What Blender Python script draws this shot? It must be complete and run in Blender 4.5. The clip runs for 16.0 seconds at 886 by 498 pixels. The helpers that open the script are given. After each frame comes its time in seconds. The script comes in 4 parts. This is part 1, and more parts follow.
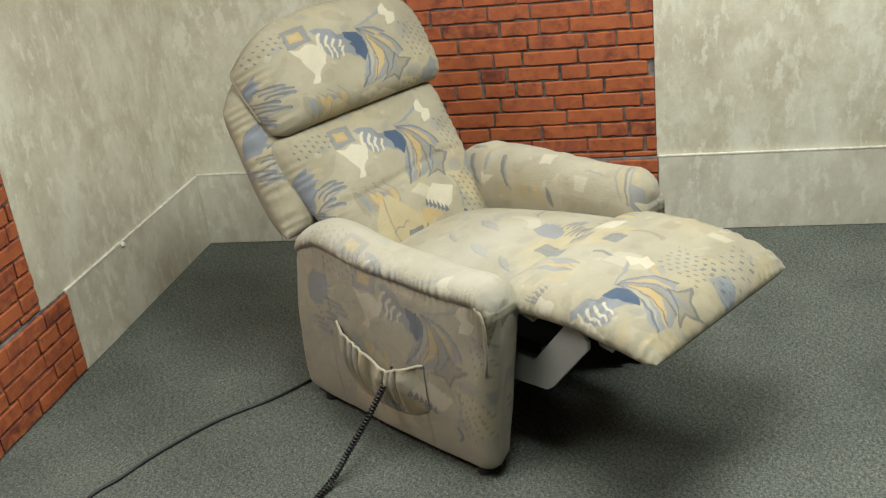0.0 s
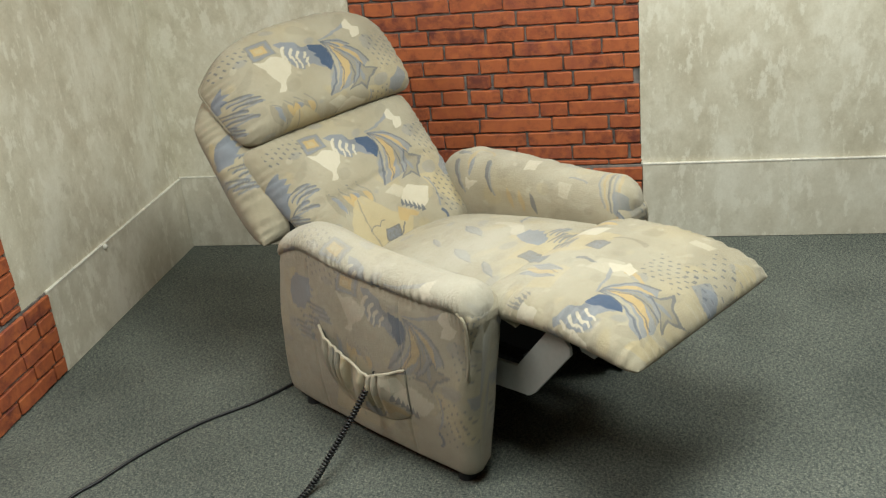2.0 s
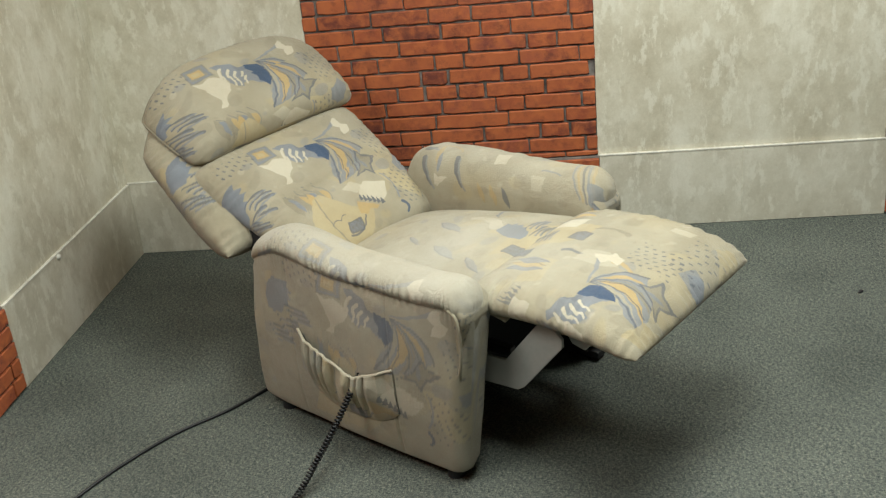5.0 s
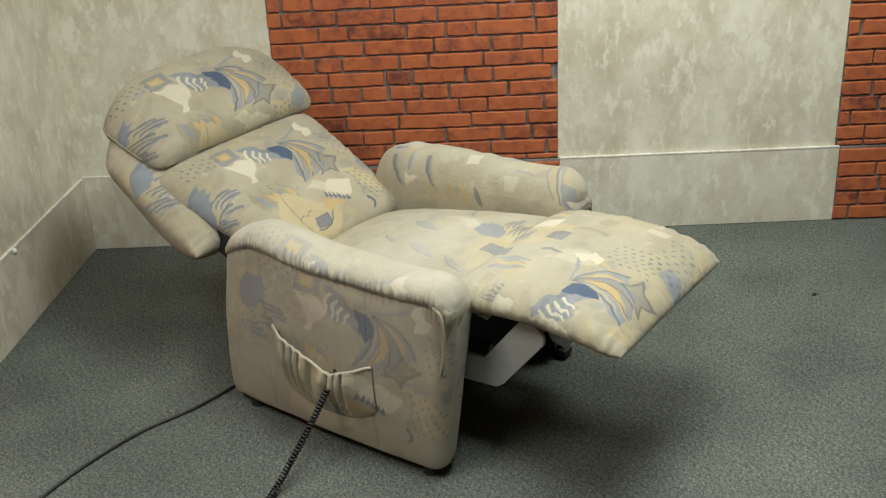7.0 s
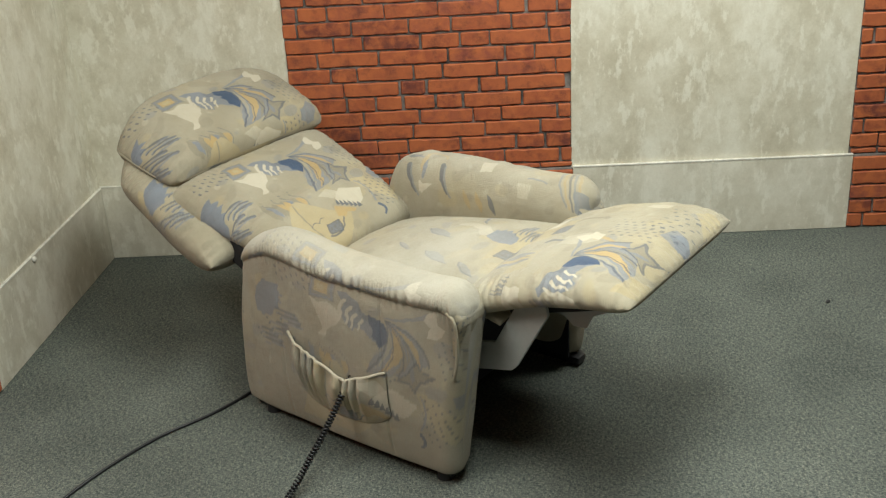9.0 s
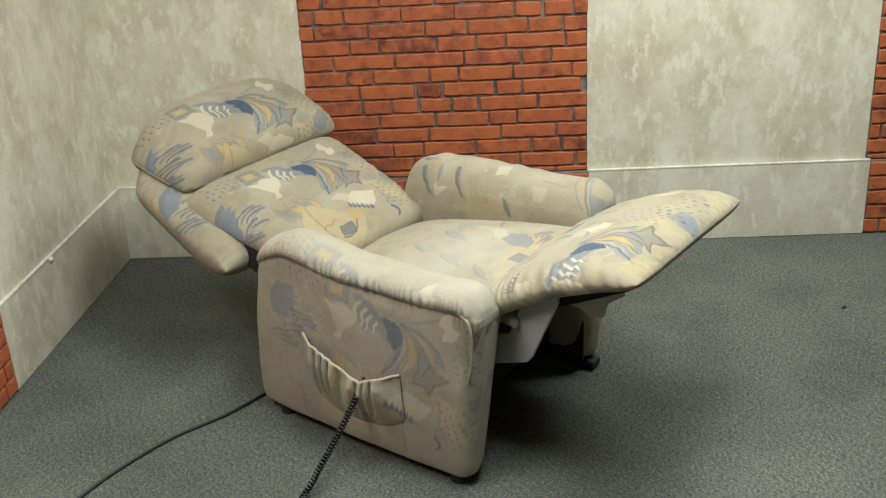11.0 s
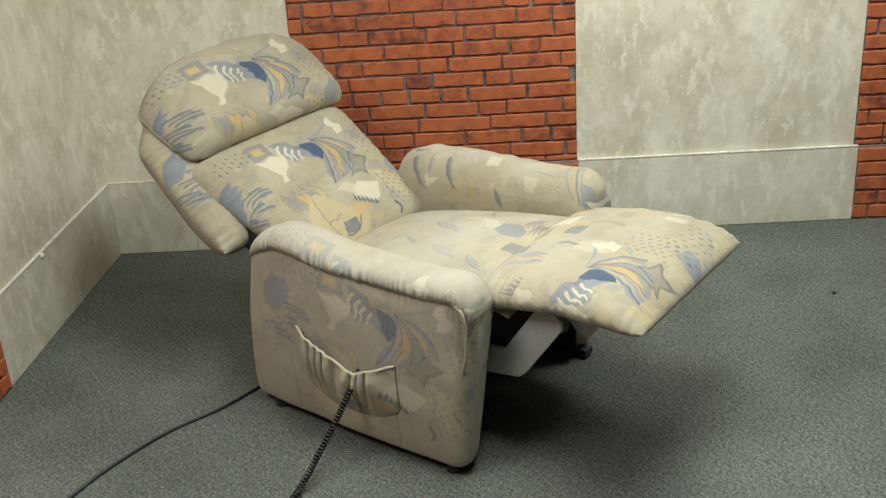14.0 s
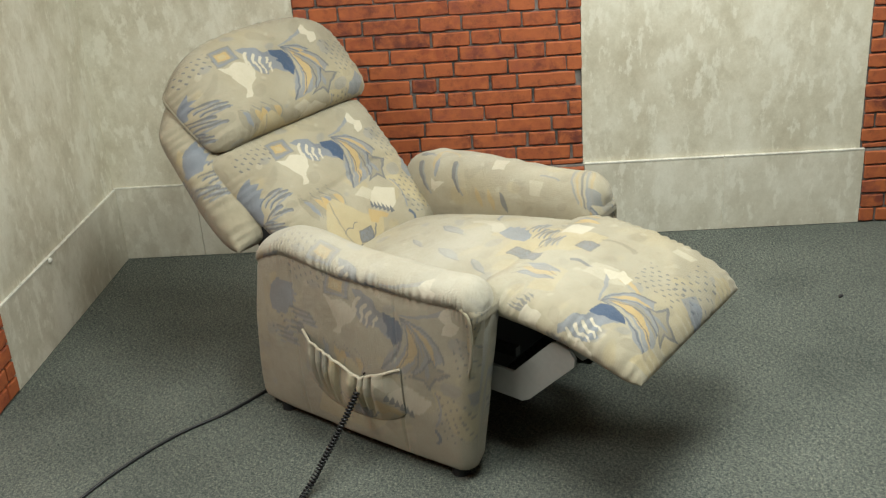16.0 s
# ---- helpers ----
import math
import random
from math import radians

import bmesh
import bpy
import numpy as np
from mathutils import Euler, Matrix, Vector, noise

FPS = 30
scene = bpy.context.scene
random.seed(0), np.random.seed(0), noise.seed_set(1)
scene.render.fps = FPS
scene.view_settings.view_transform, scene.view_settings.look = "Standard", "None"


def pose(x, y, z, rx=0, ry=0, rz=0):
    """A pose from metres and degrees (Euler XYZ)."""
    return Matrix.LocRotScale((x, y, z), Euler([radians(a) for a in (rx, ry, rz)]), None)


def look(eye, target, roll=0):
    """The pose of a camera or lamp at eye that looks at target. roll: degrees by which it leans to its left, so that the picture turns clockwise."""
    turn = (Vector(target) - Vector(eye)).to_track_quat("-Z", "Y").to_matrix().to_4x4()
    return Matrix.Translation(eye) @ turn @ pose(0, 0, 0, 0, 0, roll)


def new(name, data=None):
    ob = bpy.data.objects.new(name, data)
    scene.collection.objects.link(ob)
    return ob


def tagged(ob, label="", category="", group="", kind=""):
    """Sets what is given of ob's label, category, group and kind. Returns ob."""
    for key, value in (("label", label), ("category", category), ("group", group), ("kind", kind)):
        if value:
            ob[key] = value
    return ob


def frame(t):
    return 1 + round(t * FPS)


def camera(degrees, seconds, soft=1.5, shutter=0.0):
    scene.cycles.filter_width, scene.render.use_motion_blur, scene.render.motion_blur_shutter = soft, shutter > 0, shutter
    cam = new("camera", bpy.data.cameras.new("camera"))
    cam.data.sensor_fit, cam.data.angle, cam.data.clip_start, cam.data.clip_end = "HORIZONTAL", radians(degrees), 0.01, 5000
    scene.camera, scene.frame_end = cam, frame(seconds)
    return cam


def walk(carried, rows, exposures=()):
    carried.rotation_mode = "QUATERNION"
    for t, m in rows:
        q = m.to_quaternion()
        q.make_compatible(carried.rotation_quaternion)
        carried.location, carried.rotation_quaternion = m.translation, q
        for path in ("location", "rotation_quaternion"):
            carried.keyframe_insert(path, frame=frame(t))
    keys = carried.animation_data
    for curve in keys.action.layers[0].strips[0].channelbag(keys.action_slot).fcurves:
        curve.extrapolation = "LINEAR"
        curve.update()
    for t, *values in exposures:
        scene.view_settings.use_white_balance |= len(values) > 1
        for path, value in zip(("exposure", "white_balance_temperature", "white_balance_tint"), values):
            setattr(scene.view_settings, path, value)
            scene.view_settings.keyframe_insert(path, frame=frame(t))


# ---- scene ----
cam = camera(43.9, 16.0, 1.3)
PATH = [
    (0, (2.0, -4.284, 1.959), (1.619, -2.51, 1.119), -6.7),
    (0.5, (2.004, -4.282, 1.959), (1.622, -2.507, 1.119), -6.3),
    (1, (2.009, -4.287, 1.957), (1.634, -2.505, 1.129), -6.8),
    (1.5, (2.001, -4.286, 1.958), (1.641, -2.501, 1.13), -6.2),
    (2, (2.004, -4.283, 1.953), (1.65, -2.499, 1.121), -5.7),
    (2.5, (2.003, -4.281, 1.953), (1.66, -2.497, 1.116), -5.7),
    (3, (2.007, -4.283, 1.959), (1.669, -2.497, 1.125), -5.9),
    (3.5, (2.013, -4.282, 1.944), (1.677, -2.494, 1.111), -5.9),
    (6, (1.644, -4.286, 1.969), (1.559, -2.483, 1.106), -4.3),
    (6.5, (1.629, -4.303, 1.959), (1.571, -2.497, 1.102), -3.4),
    (7, (1.622, -4.311, 1.962), (1.577, -2.503, 1.108), -2.9),
    (7.5, (1.623, -4.319, 1.966), (1.579, -2.507, 1.12), -2.5),
    (8, (1.626, -4.329, 1.961), (1.57, -2.514, 1.123), -3.1),
    (10.5, (1.636, -4.35, 1.959), (1.543, -2.532, 1.13), -3.2),
    (11, (1.627, -4.346, 1.959), (1.528, -2.527, 1.133), -3.3),
    (11.5, (1.623, -4.343, 1.961), (1.522, -2.527, 1.129), -3.3),
    (12, (1.62, -4.348, 1.961), (1.524, -2.531, 1.13), -3.6),
    (12.5, (1.618, -4.348, 1.962), (1.525, -2.532, 1.129), -3.9),
    (13, (1.612, -4.34, 1.956), (1.525, -2.527, 1.116), -3.6),
    (13.5, (1.614, -4.347, 1.959), (1.532, -2.537, 1.114), -3.5),
    (14, (1.616, -4.354, 1.961), (1.537, -2.541, 1.12), -3.8),
    (14.5, (1.625, -4.357, 1.965), (1.542, -2.542, 1.129), -4.0),
    (15, (1.627, -4.358, 1.969), (1.539, -2.54, 1.141), -4.1),
    (15.5, (1.627, -4.36, 1.961), (1.534, -2.539, 1.138), -4.2),
    (16, (1.623, -4.362, 1.96), (1.53, -2.545, 1.128), -4.1),
]
walk(cam, [(t, look(eye, target, roll)) for t, eye, target, roll in PATH], exposures=[(0, 0.0), (6, -0.03), (8, -0.02), (10.5, 0.06), (16, 0.06)])

# ---------------------------------------------------------------- light
world = bpy.data.worlds.new("world")
world.use_nodes = True
world.node_tree.nodes["Background"].inputs[0].default_value = (0.9, 0.95, 1.0, 1)
world.node_tree.nodes["Background"].inputs[1].default_value = 0.02
scene.world = world
scene.view_settings.exposure = 0.0


def overhead_lamp(x, y, sx, sy, watts, rz=0):
    data = bpy.data.lights.new("overhead_light", "AREA")
    data.shape, data.size, data.size_y, data.energy = "RECTANGLE", sx, sy, watts
    data.color = (0.942, 1.0, 0.928)
    lamp = new("overhead_light", data)
    lamp.matrix_world = pose(x, y, 2.66, 0, 0, rz)
    return lamp


# main overhead source, out of view, assumed from the soft shadows
overhead_lamp(1.9, -2.1, 0.6, 1.2, 61)
# two added fills: right wall first, then near side and left wall
overhead_lamp(2.9, -0.85, 1.2, 0.6, 44)
overhead_lamp(0.25, -2.85, 0.6, 1.2, 47)


# ---------------------------------------------------------------- materials
def material(name, rough=0.8, metal=0.0):
    m = bpy.data.materials.new(name)
    m.use_nodes = True
    nt = m.node_tree
    b = nt.nodes["Principled BSDF"]
    b.inputs["Roughness"].default_value = rough
    b.inputs["Metallic"].default_value = metal
    return m, nt, b


def node(nt, kind, **values):
    n = nt.nodes.new(kind)
    for key, value in values.items():
        if key in n.inputs:
            n.inputs[key].default_value = value
    return n


def coords(nt, scale=(1, 1, 1), space="Object", rot=(0, 0, 0)):
    tc = nt.nodes.new("ShaderNodeTexCoord")
    mp = nt.nodes.new("ShaderNodeMapping")
    mp.inputs["Scale"].default_value = scale
    mp.inputs["Rotation"].default_value = rot
    nt.links.new(tc.outputs[space], mp.inputs["Vector"])
    return mp.outputs["Vector"]


def noise_tex(nt, vec, scale, detail=4.0, rough=0.55, distort=0.0):
    n = node(nt, "ShaderNodeTexNoise", Scale=scale, Detail=detail, Roughness=rough, Distortion=distort)
    nt.links.new(vec, n.inputs["Vector"])
    return n.outputs["Fac"]


def ramp(nt, fac, stops):
    r = nt.nodes.new("ShaderNodeValToRGB")
    e = r.color_ramp.elements
    while len(e) < len(stops):
        e.new(0.5)
    for el, (p, c) in zip(e, stops):
        el.position, el.color = p, (*c, 1)
    nt.links.new(fac, r.inputs["Fac"])
    return r.outputs["Color"]


def mix(nt, fac, a, b, blend="MIX"):
    n = nt.nodes.new("ShaderNodeMix")
    n.data_type, n.blend_type = "RGBA", blend
    for socket, value in ((n.inputs[0], fac), (n.inputs[6], a), (n.inputs[7], b)):
        if isinstance(value, (int, float)):
            socket.default_value = value
        elif isinstance(value, tuple):
            socket.default_value = (*value, 1)
        else:
            nt.links.new(value, socket)
    return n.outputs[2]


def bump(nt, b, height, strength=0.3, distance=0.002):
    n = node(nt, "ShaderNodeBump", Strength=strength, Distance=distance)
    nt.links.new(height, n.inputs["Height"])
    nt.links.new(n.outputs["Normal"], b.inputs["Normal"])


def plaster_material(name, dark, mid, light):
    m, nt, b = material(name, 0.75)
    v = coords(nt, (1, 1, 0.75), rot=(0.1, 0.15, 0.0))
    big = ramp(nt, noise_tex(nt, v, 4.2, 8, 0.70), [(0.34, dark), (0.50, mid), (0.68, light)])
    v2 = coords(nt, (1, 1, 0.45), rot=(0.0, 0.12, 0.3))
    dabs = ramp(nt, noise_tex(nt, v2, 21.0, 6, 0.68), [(0.53, (0, 0, 0)), (0.60, (0.75, 0.75, 0.75))])
    c = mix(nt, dabs, big, light)
    v3 = coords(nt, (1, 1, 0.6), rot=(0.3, 0.0, 0.1))
    stain = ramp(nt, noise_tex(nt, v3, 11.0, 7, 0.68), [(0.54, (0, 0, 0)), (0.64, (0.6, 0.6, 0.6))])
    c = mix(nt, stain, c, dark)
    fine = noise_tex(nt, coords(nt), 120.0, 4, 0.7)
    c = mix(nt, 0.14, c, ramp(nt, fine, [(0.35, dark), (0.65, light)]))
    nt.links.new(c, b.inputs["Base Color"])
    bump(nt, b, noise_tex(nt, v2, 34.0, 7, 0.65), 0.35, 0.003)
    return m


PLASTER = plaster_material("sponged_plaster", (0.475, 0.425, 0.315), (0.615, 0.570, 0.450), (0.76, 0.73, 0.62))
DADO = plaster_material("sponged_plaster_skirting", (0.50, 0.455, 0.355), (0.62, 0.58, 0.475), (0.75, 0.72, 0.62))


def plain_material(name, color, rough=0.6, metal=0.0, grain=0.12, scale=60.0):
    m, nt, b = material(name, rough, metal)
    dark = tuple(c * (1 - grain * 1.6) for c in color)
    light = tuple(min(1, c * (1 + grain)) for c in color)
    f1 = noise_tex(nt, coords(nt), scale, 4)
    f2 = noise_tex(nt, coords(nt), scale * 0.12, 3)
    c = mix(nt, 0.5, ramp(nt, f1, [(0.3, dark), (0.7, light)]), ramp(nt, f2, [(0.3, dark), (0.7, light)]))
    nt.links.new(c, b.inputs["Base Color"])
    bump(nt, b, f1, 0.12, 0.001)
    return m


EDGE_WHITE = plain_material("pale_panel_edge", (0.74, 0.71, 0.63), 0.6, 0, 0.25, 40.0)
# greys of the unseen walls and ceiling, set to limit bounce light
BOUNCE_WALL = plain_material("bounce_cut_grey", (0.22, 0.22, 0.21), 0.9)
CEILING = plain_material("ceiling_grey", (0.42, 0.415, 0.40), 0.9)
BLACK_PLASTIC = plain_material("black_plastic", (0.018, 0.018, 0.02), 0.45)
BLACK_RUBBER = plain_material("black_rubber_cable", (0.012, 0.012, 0.014), 0.4)
GREY_STEEL = plain_material("grey_painted_steel", (0.42, 0.42, 0.40), 0.45, 0.1, 0.06)
DARK_STEEL = plain_material("dark_steel", (0.05, 0.05, 0.055), 0.4, 0.6)
LINING = plain_material("black_lining_cloth", (0.012, 0.012, 0.013), 0.9)


def brick_material():
    m, nt, b = material("red_brick", 0.72)
    info = nt.nodes.new("ShaderNodeObjectInfo")
    geo = nt.nodes.new("ShaderNodeNewGeometry")
    add = node(nt, "ShaderNodeMath")
    nt.links.new(info.outputs["Random"], add.inputs[0])
    nt.links.new(geo.outputs["Random Per Island"], add.inputs[1])
    fr = nt.nodes.new("ShaderNodeMath")
    fr.operation = "FRACT"
    nt.links.new(add.outputs[0], fr.inputs[0])
    base = ramp(nt, fr.outputs[0], [(0.0, (0.13, 0.030, 0.022)), (0.22, (0.32, 0.074, 0.030)), (0.7, (0.42, 0.110, 0.037)), (1.0, (0.27, 0.066, 0.040))])
    tc = nt.nodes.new("ShaderNodeTexCoord")
    off = nt.nodes.new("ShaderNodeVectorMath")
    off.operation = "ADD"
    nt.links.new(tc.outputs["Object"], off.inputs[0])
    sc = nt.nodes.new("ShaderNodeVectorMath")
    sc.operation = "SCALE"
    sc.inputs["Scale"].default_value = 7.0
    nt.links.new(info.outputs["Location"], sc.inputs[0])
    nt.links.new(sc.outputs[0], off.inputs[1])
    v = off.outputs[0]
    blotch = ramp(nt, noise_tex(nt, v, 22.0, 5, 0.6, 0.5), [(0.36, (0, 0, 0)), (0.66, (1, 1, 1))])
    c = mix(nt, blotch, base, (0.46, 0.125, 0.040))
    dark = ramp(nt, noise_tex(nt, v, 17.0, 7, 0.72), [(0.50, (0, 0, 0)), (0.72, (0.85, 0.85, 0.85))])
    c = mix(nt, dark, c, (0.12, 0.029, 0.021))
    pits = ramp(nt, noise_tex(nt, v, 230.0, 3), [(0.62, (0, 0, 0)), (0.74, (0.6, 0.6, 0.6))])
    c = mix(nt, pits, c, (0.46, 0.15, 0.07))
    nt.links.new(c, b.inputs["Base Color"])
    bump(nt, b, noise_tex(nt, v, 110.0, 5), 0.35, 0.002)
    return m


BRICK = brick_material()
MORTAR = plain_material("grey_mortar", (0.17, 0.152, 0.14), 0.9, 0, 0.9, 30.0)


def carpet_material():
    m, nt, b = material("grey_carpet", 0.95)
    v = coords(nt, (1.0, 2.4, 1), "Object", (0, 0, 0.5))
    speck = noise_tex(nt, v, 84.0, 6, 0.9)
    speck2 = noise_tex(nt, coords(nt, (2.6, 1.0, 1), "Object", (0, 0, 0.5)), 56.0, 6, 0.9)
    c1 = ramp(nt, speck, [(0.39, (0.014, 0.019, 0.021)), (0.5, (0.086, 0.098, 0.098)), (0.61, (0.31, 0.325, 0.29))])
    c2 = ramp(nt, speck2, [(0.40, (0.018, 0.024, 0.027)), (0.52, (0.090, 0.100, 0.098)), (0.63, (0.27, 0.265, 0.215))])
    c = mix(nt, 0.5, c1, c2)
    big = ramp(nt, noise_tex(nt, coords(nt), 2.2, 4), [(0.3, (0.90, 0.90, 0.84)), (0.7, (1.32, 1.30, 1.20))])
    c = mix(nt, 1.0, c, big, "MULTIPLY")
    nt.links.new(c, b.inputs["Base Color"])
    b.inputs["Specular IOR Level"].default_value = 0.1
    bump(nt, b, speck, 0.5, 0.003)
    return m


CARPET = carpet_material()


def fabric_material():
    m, nt, b = material("printed_upholstery", 0.9)
    at = nt.nodes.new("ShaderNodeAttribute")
    at.attribute_name = "print"
    weave = noise_tex(nt, coords(nt, (1, 1, 1)), 420.0, 2, 0.6)
    c = mix(nt, 0.35, at.outputs["Color"], ramp(nt, weave, [(0.3, (0.62, 0.62, 0.60)), (0.7, (1.05, 1.05, 1.03))]), "MULTIPLY")
    soil = ramp(nt, noise_tex(nt, coords(nt), 7.0, 5), [(0.35, (0.90, 0.88, 0.84)), (0.65, (1.03, 1.03, 1.03))])
    c = mix(nt, 1.0, c, soil, "MULTIPLY")
    nt.links.new(c, b.inputs["Base Color"])
    b.inputs["Specular IOR Level"].default_value = 0.15
    b.inputs["Sheen Weight"].default_value = 0.15
    fold = noise_tex(nt, coords(nt, (1, 1, 0.5), rot=(0.4, 0.7, 0.2)), 26.0, 4, 0.6, 0.8)
    both = node(nt, "ShaderNodeMath")
    both.operation = "MULTIPLY_ADD"
    nt.links.new(fold, both.inputs[0])
    both.inputs[1].default_value = 2.4
    nt.links.new(weave, both.inputs[2])
    bump(nt, b, both.outputs[0], 0.75, 0.0028)
    return m


FABRIC = fabric_material()

# ---------------------------------------------------------------- the woven print, in metres on the cloth
SAND, TAUPE = (0.385, 0.345, 0.258), (0.285, 0.254, 0.190)
CREAM, OCHRE = (0.550, 0.500, 0.395), (0.465, 0.340, 0.165)
HAZE, NAVY = (0.218, 0.236, 0.270), (0.064, 0.096, 0.162)
SLATE, STRAW = (0.112, 0.122, 0.146), (0.455, 0.378, 0.230)
# pale tone mixed into the print where light brightens the cloth
LIT_TONE = np.array((0.53, 0.505, 0.445))
WAVES = [(random.uniform(25, 160), random.uniform(25, 160), random.uniform(0, 6.28), random.uniform(0, 6.28)) for _ in range(9)]


def wobble(u, v, seed):
    a = np.zeros_like(u)
    for i, (p, q, r, s) in enumerate(WAVES):
        a += np.sin(p * u + r + seed * 1.7 + i) * np.cos(q * v + s + seed * 0.9) / (0.5 + (p + q) / 90)
    return a


def inside(u, v, points):
    hit = np.zeros(u.shape, bool)
    for (x0, y0), (x1, y1) in zip(points, points[1:] + points[:1]):
        if y0 == y1:
            continue
        cross = ((y0 > v) != (y1 > v)) & (u < (x1 - x0) * (v - y0) / (y1 - y0) + x0)
        hit ^= cross
    return hit


def band(u, v, points, w0, w1):
    """Nearness to a polyline that tapers from w0 to w1."""
    hit = np.zeros(u.shape, bool)
    n = len(points) - 1
    for i, ((x0, y0), (x1, y1)) in enumerate(zip(points, points[1:])):
        dx, dy = x1 - x0, y1 - y0
        s = np.clip(((u - x0) * dx + (v - y0) * dy) / (dx * dx + dy * dy), 0, 1)
        d = np.hypot(u - x0 - s * dx, v - y0 - s * dy)
        hit |= d < w0 + (w1 - w0) * (i + s) / n
    return hit


def curve_points(p0, p1, p2, n=10):
    out = []
    for i in range(n + 1):
        s = i / n
        out.append(tuple((1 - s) ** 2 * a + 2 * s * (1 - s) * b + s * s * c for a, b, c in zip(p0, p1, p2)))
    return out


class Cloth:
    """Colours at points u, v of the cloth, in metres, painted over one another."""

    def __init__(self, u, v, base=None):
        self.u, self.v = u, v
        self.u1, self.v1 = u + 0.0016 * wobble(u, v, 1), v + 0.0016 * wobble(u, v, 2)
        self.out = np.empty((len(u), 3))
        self.out[:] = SAND if base is None else base
        shade = np.clip(0.5 + 0.5 * np.sin(u * 11 + 1.3 * np.sin(v * 9)) * np.cos(v * 13 + 0.7), 0, 1)[:, None]
        self.out += (np.array(TAUPE) - self.out) * 0.35 * shade
        straw = np.clip(np.sin(u * 9 + 2.1) * np.sin(v * 12 + 1.1 + 2 * u) * 1.6 - 0.5, 0, 1)[:, None]
        self.out += (np.array(STRAW) - self.out) * 0.4 * straw
        for k, seed, colour, edge, amount in ((0.30, 5, STRAW, 0.9, 0.45), (0.34, 8, HAZE, 1.1, 0.35), (0.42, 11, TAUPE, 0.8, 0.40), (0.50, 14, CREAM, 1.2, 0.35), (0.8, 17, TAUPE, 1.2, 0.35)):
            wash = np.clip((wobble(u * k + seed, v * k, seed) - edge) * 6, 0, 1)[:, None]
            self.out += (np.array(colour) - self.out) * amount * wash
        rib = 0.5 + 0.5 * np.sin(v * 1000 + 2.5 * np.sin(u * 60))
        zone = np.clip(np.sin(u * 23 + 1.0) * np.sin(v * 19 + 0.4) * 2, 0, 1)
        self.out *= (1 - 0.10 * rib * zone)[:, None]

    def fill(self, mask, colour, amount=1.0):
        self.out[mask] += (np.array(colour) - self.out[mask]) * amount

    def poly(self, colour, *points, amount=1.0):
        self.fill(inside(self.u1, self.v1, list(points)), colour, amount)

    def stroke(self, colour, p0, p1, p2, w0, w1, amount=1.0):
        self.fill(band(self.u1, self.v1, curve_points(p0, p1, p2), w0, w1), colour, amount)

    def leaf(self, colour, p0, p1, p2, q1, amount=1.0):
        """A leaf between two bows from p0 to p2."""
        self.poly(colour, *curve_points(p0, p1, p2), *curve_points(p2, q1, p0)[1:-1], amount=amount)

    def dots(self, u_0, u_1, v_0, v_1, su=0.021, sv=0.024):
        u0, v0 = self.u, self.v
        gu = u0 + 0.22 * v0
        row = np.floor(gu / su)
        a = ((gu / su) % 1 - 0.5) * su
        b = (((v0 + 0.011 * (row % 2) + 0.003 * np.sin(row * 5)) / sv) % 1 - 0.5) * sv
        self.fill((np.abs(a + 0.25 * b) < 0.0028) & (np.abs(b) < 0.0050) & (u0 > u_0) & (u0 < u_1) & (v0 > v_0) & (v0 < v_1), SLATE, 0.75)

    def maze(self, *points):
        self.poly(SLATE, *points, amount=0.8)
        mid = np.mean(points, axis=0)
        core = [tuple(mid + (np.array(p) - mid) * 0.80) for p in points]
        hit = inside(self.u1, self.v1, core) & (np.sin(self.u * 640 + 2 * np.sin(self.v * 300)) * np.sin(self.v * 640 + 2 * np.sin(self.u * 280)) > 0.05)
        self.fill(hit, HAZE, 0.9)


